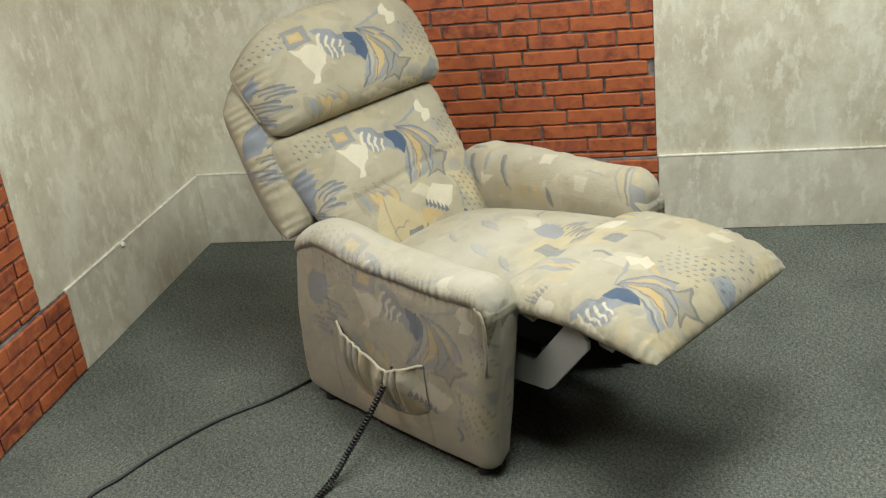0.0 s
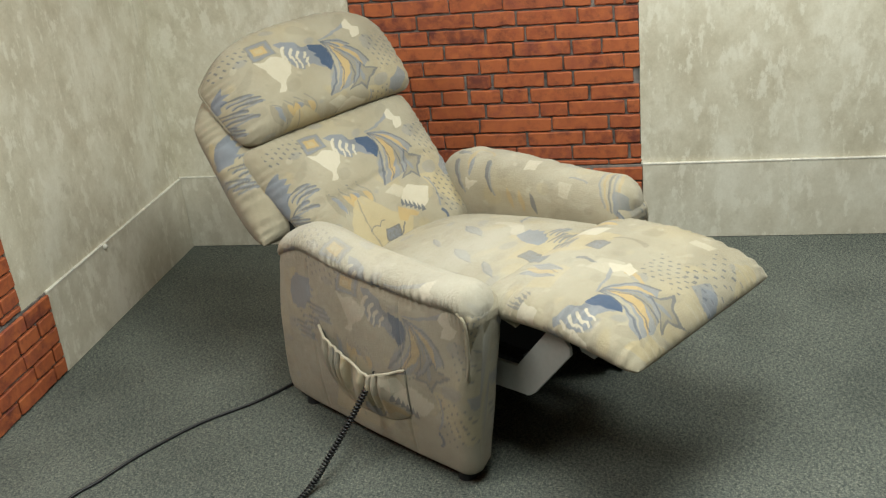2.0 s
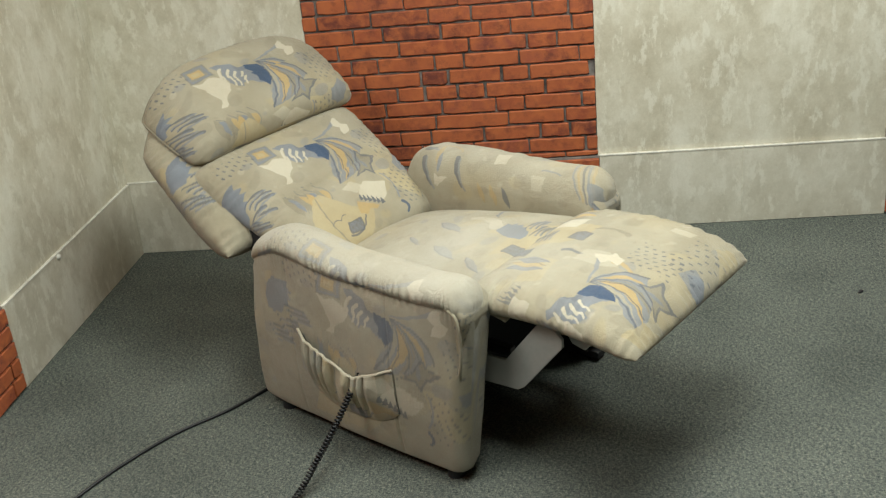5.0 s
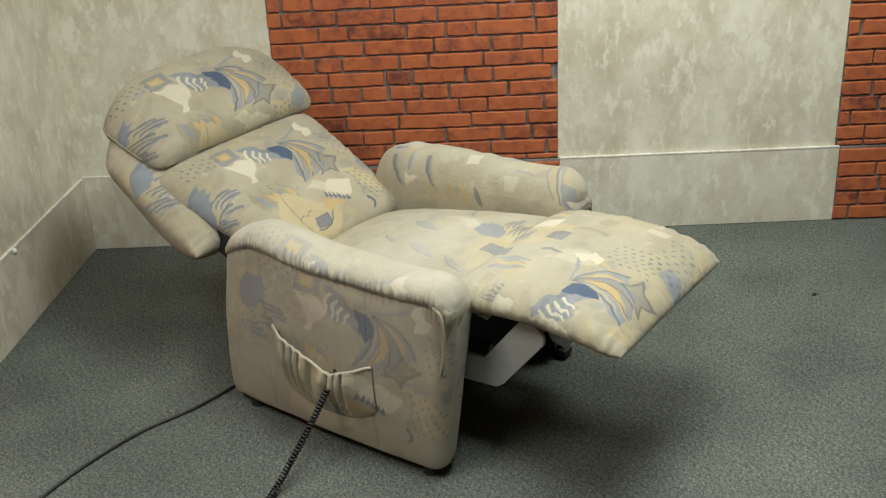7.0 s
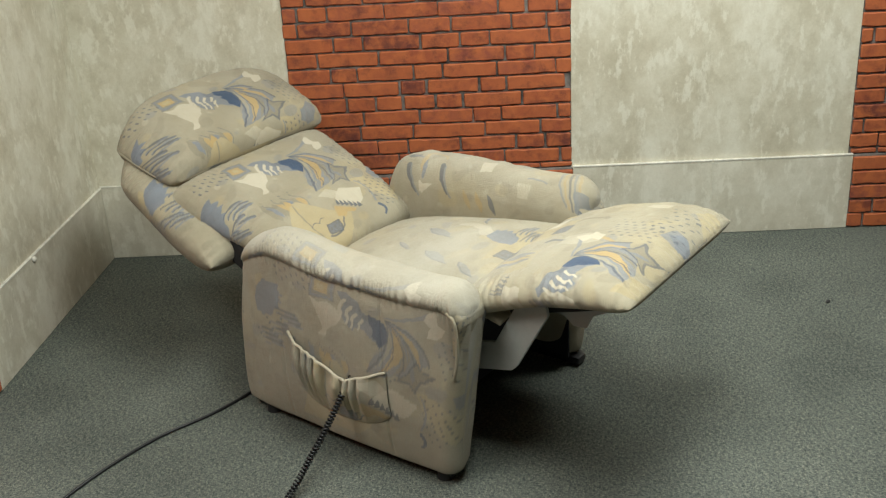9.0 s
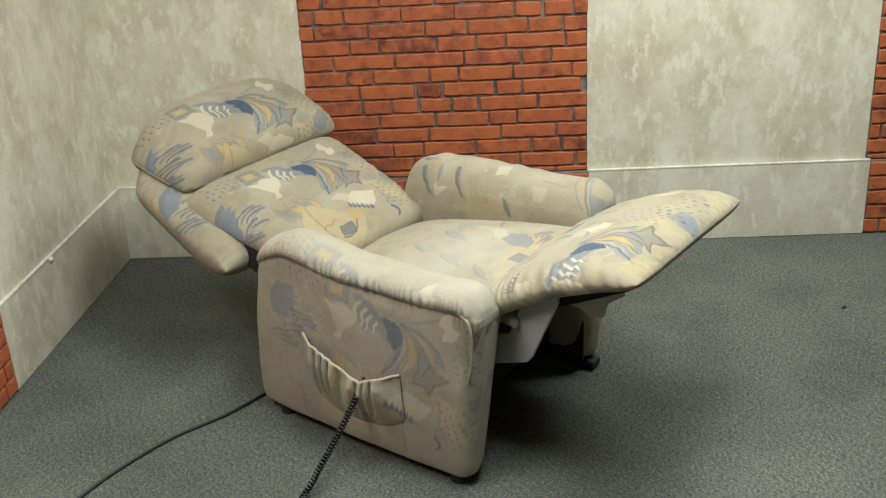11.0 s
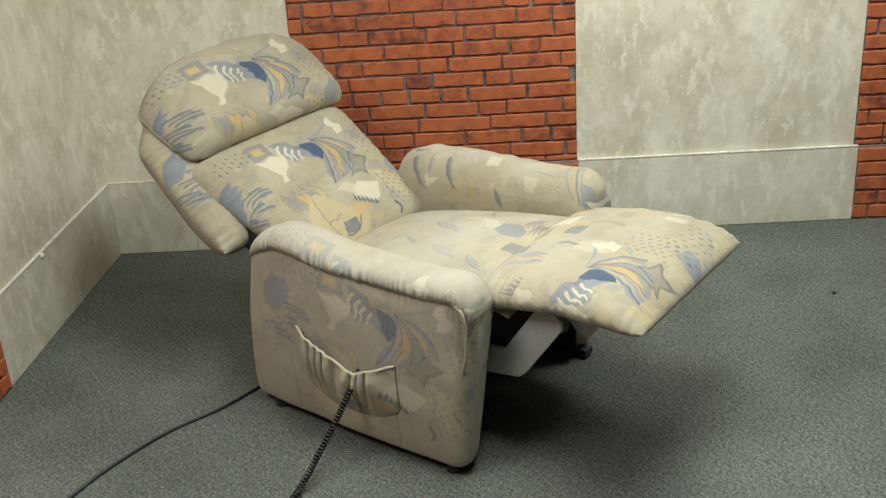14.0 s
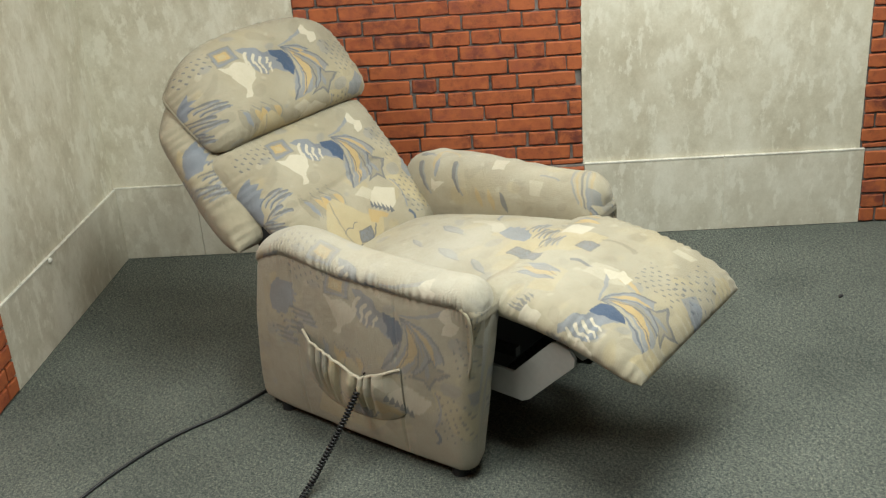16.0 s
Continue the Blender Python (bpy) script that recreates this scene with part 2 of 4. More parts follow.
def plume(c, u, v, k=1.0):
    """The sheaf of petals with the navy wedge and the pale fingers, about u, v."""
    def at(*points):
        return [(u + x * k, v + y * k) for x, y in points]

    # haze behind the fingers and under the wedge
    c.poly(HAZE, *at((-0.135, 0.078), (-0.105, 0.082), (-0.062, 0.062), (-0.05, 0.035), (-0.028, 0.03), (-0.022, -0.002), (0.0, -0.04), (0.02, -0.06), (-0.018, -0.045),
                     (-0.05, -0.02), (-0.078, -0.016), (-0.085, -0.03), (-0.112, -0.012), (-0.125, 0.02), (-0.108, 0.045)), amount=0.9)
    c.poly(SLATE, *at((-0.062, 0.062), (-0.05, 0.035), (-0.028, 0.03), (-0.036, 0.012), (-0.06, 0.022)), amount=0.35)
    # framed square with an ochre heart
    c.poly(SLATE, *at((-0.222, 0.111), (-0.141, 0.107), (-0.143, 0.042), (-0.230, 0.040)), amount=0.45)
    c.poly(HAZE, *at((-0.217, 0.107), (-0.145, 0.103), (-0.147, 0.046), (-0.225, 0.044)), amount=0.8)
    c.poly(TAUPE, *at((-0.212, 0.100), (-0.155, 0.097), (-0.156, 0.052), (-0.217, 0.051)), amount=0.7)
    c.poly(OCHRE, *at((-0.208, 0.093), (-0.163, 0.089), (-0.165, 0.058), (-0.210, 0.062)), amount=0.95)
    c.poly(STRAW, *at((-0.199, 0.086), (-0.175, 0.083), (-0.176, 0.066), (-0.199, 0.068)), amount=0.7)
    # pale patch with its tail
    c.poly(CREAM, *at((-0.230, 0.040), (-0.195, 0.030), (-0.165, 0.036), (-0.132, 0.020), (-0.120, 0.004), (-0.135, -0.028), (-0.162, -0.042), (-0.188, -0.086),
                      (-0.206, -0.080), (-0.186, -0.050), (-0.200, -0.024), (-0.206, 0.002)))
    for n, (x, y) in enumerate(((-0.106, 0.052), (-0.086, 0.036), (-0.072, 0.020), (-0.052, 0.008))):
        q = 1.0 - 0.16 * n
        c.stroke(CREAM, *at((x, y + 0.006), (x - 0.022 * q, y - 0.012), (x - 0.020 * q, y - 0.030 * q)), 0.0048 * k, 0.0060 * k * q)
        c.stroke(CREAM, *at((x - 0.020 * q, y - 0.026 * q), (x - 0.006, y - 0.034 * q), (x - 0.026 * q, y - 0.060 * q)), 0.0056 * k * q, 0.0032 * k)
    # navy wedge
    c.poly(NAVY, *at((-0.031, 0.034), (-0.008, 0.032), (0.018, 0.026), (0.030, -0.010), (0.026, -0.036), (-0.002, -0.064), (-0.012, -0.040), (-0.022, -0.032), (-0.020, -0.006), (-0.030, 0.010)))
    # body of the sheaf and its leaves
    c.poly(HAZE, *at((0.024, 0.036), (0.088, 0.024), (0.128, -0.014), (0.146, -0.072), (0.108, -0.092), (0.082, -0.126), (0.024, -0.144), (-0.046, -0.154), (-0.028, -0.102), (0.034, -0.036)), amount=0.75)
    c.leaf(SAND, *at((0.030, 0.026), (0.042, -0.060), (-0.030, -0.140), (0.070, -0.050)), amount=0.85)
    c.leaf(OCHRE, *at((0.040, 0.022), (0.064, -0.060), (-0.014, -0.148), (0.128, -0.066)), amount=0.95)
    c.leaf(TAUPE, *at((0.050, 0.020), (0.100, -0.060), (0.030, -0.142), (0.144, -0.070)), amount=0.9)
    c.leaf(OCHRE, *at((0.052, 0.022), (0.130, -0.006), (0.120, -0.086), (0.102, -0.020)), amount=0.9)
    c.leaf(HAZE, *at((0.046, 0.026), (0.096, -0.010), (0.084, -0.088), (0.086, -0.020)), amount=0.9)
    for p1, p2, w in (((0.040, -0.060), (-0.046, -0.150), 0.0036), ((0.072, -0.056), (0.002, -0.140), 0.0022), ((0.110, -0.050), (0.050, -0.136), 0.0026),
                      ((0.100, -0.010), (0.106, -0.090), 0.0020), ((0.138, 0.014), (0.148, -0.074), 0.0036)):
        c.stroke(SLATE, *at((0.026, 0.034), p1, p2), 0.0016 * k, w * k, 0.75)
    c.stroke(HAZE, *at((0.024, 0.040), (0.09, 0.046), (0.16, 0.085)), 0.003 * k, 0.007 * k, 0.75)
    # star at its foot
    c.poly(SLATE, *at((0.168, -0.108), (0.120, -0.138), (0.098, -0.178), (0.078, -0.148), (0.024, -0.158), (0.070, -0.126), (0.098, -0.086), (0.112, -0.062), (0.122, -0.090)), amount=0.75)
    c.poly(TAUPE, *at((0.150, -0.108), (0.114, -0.134), (0.098, -0.162), (0.082, -0.140), (0.044, -0.150), (0.078, -0.122), (0.104, -0.088), (0.112, -0.076), (0.118, -0.096)), amount=0.95)
    c.leaf(HAZE, *at((0.10, -0.09), (0.11, -0.12), (0.095, -0.145), (0.08, -0.12)), amount=0.7)
    # pale wedge below, tag above, haze beyond
    c.poly(CREAM, *at((-0.012, -0.160), (0.024, -0.198), (-0.024, -0.212), (-0.064, -0.176)), amount=0.6)
    c.poly(CREAM, *at((0.150, 0.090), (0.168, 0.100), (0.178, 0.062), (0.196, 0.054), (0.176, 0.016), (0.142, 0.018), (0.156, 0.050), (0.134, 0.064)))
    c.poly(HAZE, *at((0.262, -0.125), (0.225, -0.155), (0.204, -0.165), (0.206, -0.205), (0.245, -0.225), (0.275, -0.215), (0.290, -0.160)), amount=0.8)
    c.dots(u + 0.175 * k, u + 0.30 * k, v - 0.115 * k, v + 0.02 * k)


def torn_patch(c, u, v, k=1.0):
    """Hazy blue patch with a torn edge and the slate strokes under it, about u, v."""
    def at(*points):
        return [(u + x * k, v + y * k) for x, y in points]

    c.poly(STRAW, *at((-0.055, 0.075), (-0.025, 0.085), (-0.015, 0.04), (-0.05, 0.03)), amount=0.75)
    c.poly(HAZE, *at((-0.028, 0.062), (0.040, 0.062), (0.030, 0.044), (0.052, 0.030), (0.034, 0.020), (0.052, 0.004), (0.026, -0.004), (0.036, -0.020), (0.012, -0.030), (0.008, -0.046), (-0.03, -0.062), (-0.058, -0.052), (-0.062, -0.012), (-0.05, 0.034)))
    c.poly(SLATE, *at((-0.028, 0.062), (0.040, 0.062), (0.030, 0.044), (-0.02, 0.046)), amount=0.18)
    for n in range(9):
        x, y = 0.058 + 0.022 * (n % 3) - 0.013 * n, -0.020 - 0.0150 * n
        w = (0.0055, 0.0040, 0.0065)[n % 3]
        c.stroke(SLATE, *at((x - 0.042, y - 0.004), (x - 0.004, y + 0.010), (x + 0.036 + 0.012 * (n % 2), y - 0.006)), 0.0014 * k, w * k, 0.75)
        c.stroke(HAZE, *at((x - 0.03, y - 0.016), (x + 0.01, y - 0.002), (x + 0.045, y - 0.008)), 0.004 * k, 0.0025 * k, 0.7)
    for n in range(4):
        x = 0.125 + 0.036 * n
        c.leaf(TAUPE, *at((x + 0.01, -0.175), (x + 0.05, -0.13), (x + 0.004, -0.080 - 0.008 * n), (x - 0.018, -0.13)), amount=0.85)
        c.leaf(OCHRE if n % 2 else HAZE, *at((x + 0.026, -0.165), (x + 0.055, -0.125), (x + 0.016, -0.095 - 0.006 * n), (x + 0.010, -0.125)), amount=0.85)
        c.stroke(SLATE, *at((x + 0.030, -0.17), (x + 0.058, -0.125), (x + 0.012, -0.085)), 0.0012 * k, 0.0018 * k, 0.5)
    c.leaf(OCHRE, *at((0.20, -0.19), (0.235, -0.15), (0.205, -0.105), (0.17, -0.15)))


def lower_field(c):
    """The straw ground with saw-edged patch and woven square."""
    c.poly(STRAW, (-0.14, 0.235), (-0.10, 0.245), (-0.03, 0.150), (0.03, 0.105), (-0.02, 0.04), (-0.06, 0.0), (-0.26, 0.0), (-0.22, 0.10), (-0.19, 0.17), amount=0.85)
    c.poly(STRAW, (0.145, 0.235), (0.215, 0.215), (0.285, 0.12), (0.24, 0.06), (0.17, 0.15), amount=0.8)
    c.poly(CREAM, (0.078, 0.218), (0.150, 0.180), (0.120, 0.135), (0.078, 0.112), (0.020, 0.158), (0.030, 0.186))
    for n in range(6):
        x, y = 0.016 + 0.012 * n, 0.170 - 0.0095 * n
        c.poly(SLATE, (x - 0.004, y - 0.014), (x + 0.010, y + 0.012), (x + 0.014, y - 0.016), amount=0.9)
    c.poly(OCHRE, (-0.004, 0.160), (0.060, 0.112), (0.046, 0.100), (0.02, 0.112), (0.0, 0.100), (-0.028, 0.114), amount=0.9)
    c.stroke(HAZE, (0.16, 0.215), (0.19, 0.17), (0.155, 0.10), 0.003, 0.003, 0.8)
    c.stroke(TAUPE, (-0.125, 0.235), (-0.155, 0.13), (-0.13, 0.02), 0.003, 0.003, 0.9)
    c.stroke(SLATE, (-0.145, 0.118), (-0.125, 0.142), (-0.105, 0.122), 0.0016, 0.0020, 0.7)
    c.stroke(SLATE, (-0.105, 0.122), (-0.088, 0.145), (-0.075, 0.132), 0.0020, 0.0016, 0.7)
    c.stroke(SLATE, (-0.112, 0.057), (-0.05, 0.04), (-0.016, 0.102), 0.004, 0.003, 0.75)
    c.maze((-0.092, 0.108), (-0.034, 0.101), (-0.050, 0.055), (-0.108, 0.062))
    c.stroke(NAVY, (0.152, 0.082), (0.172, 0.058), (0.150, 0.036), 0.006, 0.004, 0.85)
    c.dots(0.165, 0.275, 0.06, 0.215)


def print_colour(u, v):
    """The print of the cushions; it repeats over the rest of the chair."""
    u0 = (u + 0.42) % 0.80 - 0.42
    v0 = (v + 0.04) % 0.60 - 0.04
    c = Cloth(u0, v0)
    c.dots(-0.31, -0.17, 0.452, 0.515)
    torn_patch(c, -0.335, 0.372)
    lower_field(c)
    plume(c, 0.047, 0.398)
    return np.clip(c.out, 0, 1)


def seat_print(u, v):
    """The print along seat and footrest; v runs from the foot to the back."""
    c = Cloth(u, v, np.array(SAND) * 1.04)
    c.poly(STRAW, (-0.14, 0.06), (0.06, 0.06), (0.13, -0.04), (0.12, -0.17), (0.03, -0.16), (-0.06, -0.06), amount=0.8)
    c.poly(STRAW, (-0.26, -0.12), (-0.12, -0.11), (-0.12, -0.17), (-0.24, -0.19), amount=0.5)
    torn_patch(c, 0.020, 0.075, 0.9)
    c.maze((-0.112, 0.040), (-0.066, 0.030), (-0.072, -0.060), (-0.122, -0.060))
    c.maze((0.020, -0.108), (0.064, -0.118), (0.062, -0.172), (0.008, -0.166))
    c.stroke(SLATE, (-0.062, -0.148), (-0.050, -0.175), (-0.062, -0.210), 0.007, 0.005, 0.8)
    c.poly(CREAM, (0.08, -0.03), (0.165, -0.02), (0.16, -0.10), (0.10, -0.09), amount=0.9)
    c.poly(CREAM, (-0.10, -0.20), (-0.03, -0.21), (-0.02, -0.275), (-0.08, -0.33), (-0.10, -0.28), amount=0.4)
    c.stroke(TAUPE, (0.09, -0.16), (0.13, -0.22), (0.09, -0.27), 0.005, 0.009, 0.9)
    c.stroke(OCHRE, (-0.06, -0.31), (-0.05, -0.345), (-0.08, -0.37), 0.008, 0.006, 0.8)
    for n in range(5):
        x = -0.335 + 0.012 * n
        c.poly(SLATE, (x, -0.150 - 0.004 * n), (x + 0.014, -0.092 - 0.010 * n), (x + 0.013, -0.152), amount=0.7)
    c.poly(CREAM, (-0.36, -0.145), (-0.305, -0.15), (-0.315, -0.21), (-0.36, -0.20), amount=0.9)
    for n in range(3):
        c.leaf(OCHRE if n == 1 else HAZE, (-0.20 + 0.03 * n, -0.05), (-0.15 + 0.02 * n, -0.10), (-0.18 + 0.02 * n, -0.16), (-0.22 + 0.02 * n, -0.10), amount=0.75)
        c.stroke(SLATE, (-0.21 + 0.03 * n, -0.04), (-0.16 + 0.02 * n, -0.10), (-0.185 + 0.02 * n, -0.16), 0.0014, 0.002, 0.55)
    plume(c, -0.215, -0.345, 1.0)
    c.poly(CREAM, (0.19, -0.34), (0.23, -0.34), (0.23, -0.41), (0.20, -0.40), amount=0.6)
    c.poly(HAZE, (0.02, -0.455), (0.085, -0.475), (0.05, -0.56), (-0.10, -0.62), (-0.09, -0.56), (-0.01, -0.52), amount=0.7)
    c.poly(STRAW, (0.10, -0.56), (0.22, -0.47), (0.28, -0.50), (0.24, -0.60), amount=0.6)
    c.dots(0.02, 0.21, -0.56, -0.42, 0.024, 0.027)
    c.poly(STRAW, (-0.30, -0.47), (-0.22, -0.49), (-0.22, -0.53), (-0.30, -0.55), amount=0.7)
    for x0, y0, x1, y1 in ((-0.18, 0.16, -0.13, 0.27), (-0.04, 0.24, 0.02, 0.36), (0.10, 0.20, 0.20, 0.25), (-0.22, 0.04, -0.17, 0.12), (-0.13, 0.33, -0.09, 0.40)):
        c.leaf(HAZE, (x0, y0), (x0 + 0.005, y1 - 0.02), (x1, y1), (x1 + 0.01, y0 + 0.05), amount=0.7)
        c.stroke(SLATE, (x0, y0), (x0 + 0.01, y1 - 0.03), (x1, y1), 0.0016, 0.0026, 0.6)
    c.stroke(CREAM, (0.02, 0.15), (0.09, 0.19), (0.07, 0.27), 0.022, 0.012, 0.6)
    return np.clip(c.out, 0, 1)


def arm_print(u, v):
    """The print on the inner face and roll of the far arm; v counts down from the crest."""
    c = Cloth(u, v, np.array(SAND) * 1.04)
    for p0, p1, p2 in (((-0.665, -0.06), (-0.655, -0.11), (-0.615, -0.16)), ((-0.520, -0.055), (-0.520, -0.10), (-0.485, -0.15)), ((-0.675, -0.02), (-0.645, -0.03), (-0.63, -0.02))):
        c.stroke(SLATE, p0, p1, p2, 0.010, 0.003, 0.85)
        c.stroke(HAZE, tuple(np.array(p0) + (0.012, 0)), tuple(np.array(p1) + (0.012, 0)), tuple(np.array(p2) + (0.012, -0.01)), 0.004, 0.004, 0.7)
    c.leaf(OCHRE, (-0.60, 0.0), (-0.63, -0.04), (-0.60, -0.09), (-0.59, -0.04), amount=0.7)
    c.leaf(HAZE, (-0.595, -0.035), (-0.61, -0.08), (-0.585, -0.115), (-0.575, -0.07), amount=0.9)
    c.stroke(OCHRE, (-0.60, 0.005), (-0.54, 0.005), (-0.52, -0.02), 0.006, 0.004, 0.6)
    c.poly(CREAM, (-0.602, -0.115), (-0.585, -0.128), (-0.545, -0.122), (-0.585, -0.16), (-0.600, -0.155))
    for n in range(3):
        x = -0.42 + 0.05 * n
        c.leaf(OCHRE if n != 2 else SLATE, (x, -0.12), (x - 0.005, -0.16), (x + 0.03, -0.19), (x + 0.035, -0.15), amount=0.75)
    c.poly(CREAM, (-0.385, 0.0), (-0.335, 0.005), (-0.330, -0.045), (-0.375, -0.05), amount=0.9)
    c.poly(CREAM, (-0.22, -0.06), (-0.17, -0.06), (-0.17, -0.11), (-0.21, -0.11), amount=0.5)
    for n in range(5):
        c.stroke((HAZE, OCHRE, SLATE)[n % 3], (-0.085 + 0.014 * n, 0.03), (-0.09 + 0.022 * n, -0.04), (-0.03 + 0.012 * n, -0.11), 0.005, 0.003, 0.7)
    c.poly(HAZE, (-0.02, -0.05), (0.02, -0.03), (0.03, -0.10), (0.0, -0.11), amount=0.8)
    c.stroke(HAZE, (-0.19, -0.04), (-0.16, -0.03), (-0.12, -0.05), 0.003, 0.003, 0.7)
    return np.clip(c.out, 0, 1)


# ---------------------------------------------------------------- mesh helpers
def finish(name, mesh, mat, parent=None, label=""):
    if mat is not None:
        mesh.materials.append(mat)
    ob = new(name, mesh)
    if parent is not None:
        ob.parent = parent
    if label:
        ob["label"] = label
    return ob


def part(name, bm, mat, parent=None, label="", smooth=False):
    mesh = bpy.data.meshes.new(name)
    for f in bm.faces:
        f.smooth = smooth
    bm.to_mesh(mesh)
    bm.free()
    return finish(name, mesh, mat, parent, label)


def sheet_mesh(name, rings, closed=True, uv=None, caps=True, lit=None, paint=None):
    """A skin over a list of rings (arrays n x 3); uv: the cloth's coordinates, arrays rings x n x 2."""
    P = np.asarray(rings, float)
    m, n, _ = P.shape
    idx = np.arange(m * n).reshape(m, n)
    a, b = idx[:-1], idx[1:]
    if closed:
        q = np.stack([a, np.roll(a, -1, 1), np.roll(b, -1, 1), b], -1).reshape(-1, 4)
    else:
        q = np.stack([a[:, :-1], a[:, 1:], b[:, 1:], b[:, :-1]], -1).reshape(-1, 4)
    faces = q.tolist()
    if closed and caps:
        faces += [idx[0, ::-1].tolist(), idx[-1].tolist()]
    mesh = bpy.data.meshes.new(name)
    mesh.from_pydata(P.reshape(-1, 3).tolist(), [], faces)
    mesh.polygons.foreach_set("use_smooth", [True] * len(faces))
    if uv is not None:
        UV = np.asarray(uv, float).reshape(-1, 2)
        rgb = (paint or print_colour)(UV[:, 0], UV[:, 1])
        # painted light: amounts by which the print goes paler
        if lit is not None:
            w = np.asarray(lit, float).reshape(-1, 1)
            rgb = rgb + (LIT_TONE - rgb) * w
        at = mesh.attributes.new("print", "FLOAT_COLOR", "POINT")
        at.data.foreach_set("color", np.c_[rgb, np.ones(len(rgb))].ravel())
    mesh.update()
    return mesh


def box(bm, x0, x1, y0, y1, z0, z1, bevel=0.0):
    made = bmesh.ops.create_cube(bm, size=1)
    vs = made["verts"]
    for v in vs:
        v.co = Vector((x0 + (v.co.x + 0.5) * (x1 - x0), y0 + (v.co.y + 0.5) * (y1 - y0), z0 + (v.co.z + 0.5) * (z1 - z0)))
    if bevel:
        es = list({e for v in vs for e in v.link_edges})
        bmesh.ops.bevel(bm, geom=es, offset=bevel, segments=2, affect="EDGES", profile=0.6)
    return bm


def prism(bm, outline, y0, y1, bevel=0.0):
    """An outline in x, z drawn out from y0 to y1."""
    lo = [bm.verts.new((x, y0, z)) for x, z in outline]
    hi = [bm.verts.new((x, y1, z)) for x, z in outline]
    n = len(outline)
    fs = [bm.faces.new(lo), bm.faces.new(hi[::-1])]
    for i in range(n):
        fs.append(bm.faces.new((lo[i], hi[i], hi[(i + 1) % n], lo[(i + 1) % n])))
    bmesh.ops.recalc_face_normals(bm, faces=fs)
    if bevel:
        es = list({e for f in fs for e in f.edges})
        bmesh.ops.bevel(bm, geom=es, offset=bevel, segments=2, affect="EDGES", profile=0.6)
    return bm


def tube_mesh(name, points, radius, sides=10):
    P = np.asarray(points, float)
    T = np.gradient(P, axis=0)
    T /= np.linalg.norm(T, axis=1)[:, None]
    up = np.array([0.03, 0.05, 1.0])
    A = np.cross(T, up)
    A /= np.linalg.norm(A, axis=1)[:, None] + 1e-9
    B = np.cross(A, T)
    ang = np.linspace(0, 2 * np.pi, sides, endpoint=False)
    rings = P[:, None] + radius * (np.cos(ang)[None, :, None] * A[:, None] + np.sin(ang)[None, :, None] * B[:, None])
    return sheet_mesh(name, rings)


def spline(points, n):
    """A smooth line through the points."""
    P = np.asarray(points, float)
    P = np.vstack([2 * P[0] - P[1], P, 2 * P[-1] - P[-2]])
    out = []
    for s in np.linspace(0, len(P) - 3 - 1e-6, n):
        i = int(s)
        t = s - i
        p0, p1, p2, p3 = P[i : i + 4]
        out.append(0.5 * (2 * p1 + (p2 - p0) * t + (2 * p0 - 5 * p1 + 4 * p2 - p3) * t * t + (3 * p1 - p0 - 3 * p2 + p3) * t ** 3))
    return np.array(out)


def arc_length(P):
    return np.r_[0, np.cumsum(np.linalg.norm(np.diff(P, axis=0), axis=1))]


# ---------------------------------------------------------------- the room
FLOOR_TOP = 0.0
bm = bmesh.new()
box(bm, -1.0, 6.0, -7.5, 0.3, -0.05, FLOOR_TOP)
floor = tagged(part("floor", bm, CARPET), "dark blue-grey heather carpet floor", "floor", kind="structure")

WALL_H = 2.75
bm = bmesh.new()
box(bm, -0.35, 6.0, 0.0, 0.15, 0, WALL_H)
wall_back = tagged(part("wall_north", bm, PLASTER), "cream sponged plaster panel wall", "wall", kind="structure")
BRICK_X0, BRICK_X1 = 0.868, 2.012
PANEL_X1 = 3.158
COURSE = 0.0624
DADO_H = 0.328


def panel(name, m, x0, x1, z0, z1, y0, y1, mat, parent, label=""):
    bm = bmesh.new()
    box(bm, x0, x1, y0, y1, z0, z1, 0.0015)
    ob = part(name, bm, mat, parent, label)
    ob.matrix_basis = m
    return ob


STRAIGHT = Matrix.Identity(4)
panel("plaster_panel", STRAIGHT, -0.02, BRICK_X0, DADO_H - 0.01, WALL_H, -0.010, 0.0, PLASTER, wall_back)
panel("plaster_panel", STRAIGHT, BRICK_X1, PANEL_X1 - 0.002, DADO_H - 0.01, WALL_H, -0.010, 0.0, PLASTER, wall_back)
for x0, x1 in ((0.012, 0.36), (0.362, BRICK_X0), (BRICK_X1 + 0.006, 2.597), (2.600, PANEL_X1 + 0.016)):
    panel("skirting_panel", STRAIGHT, x0, x1, 0.002, DADO_H, -0.022, -0.0105, DADO, wall_back, "tall cream sponged skirting board")
    panel("skirting_edge", STRAIGHT, x0, x1, DADO_H, DADO_H + 0.006, -0.024, -0.0105, EDGE_WHITE, wall_back, "pale strip along the top edge")
panel("mortar_bed", STRAIGHT, BRICK_X0, BRICK_X1, 0.0, WALL_H, -0.0035, -0.0002, MORTAR, wall_back)
panel("mortar_bed", STRAIGHT, PANEL_X1, 5.9, 0.0, WALL_H, -0.0035, -0.0002, MORTAR, wall_back)

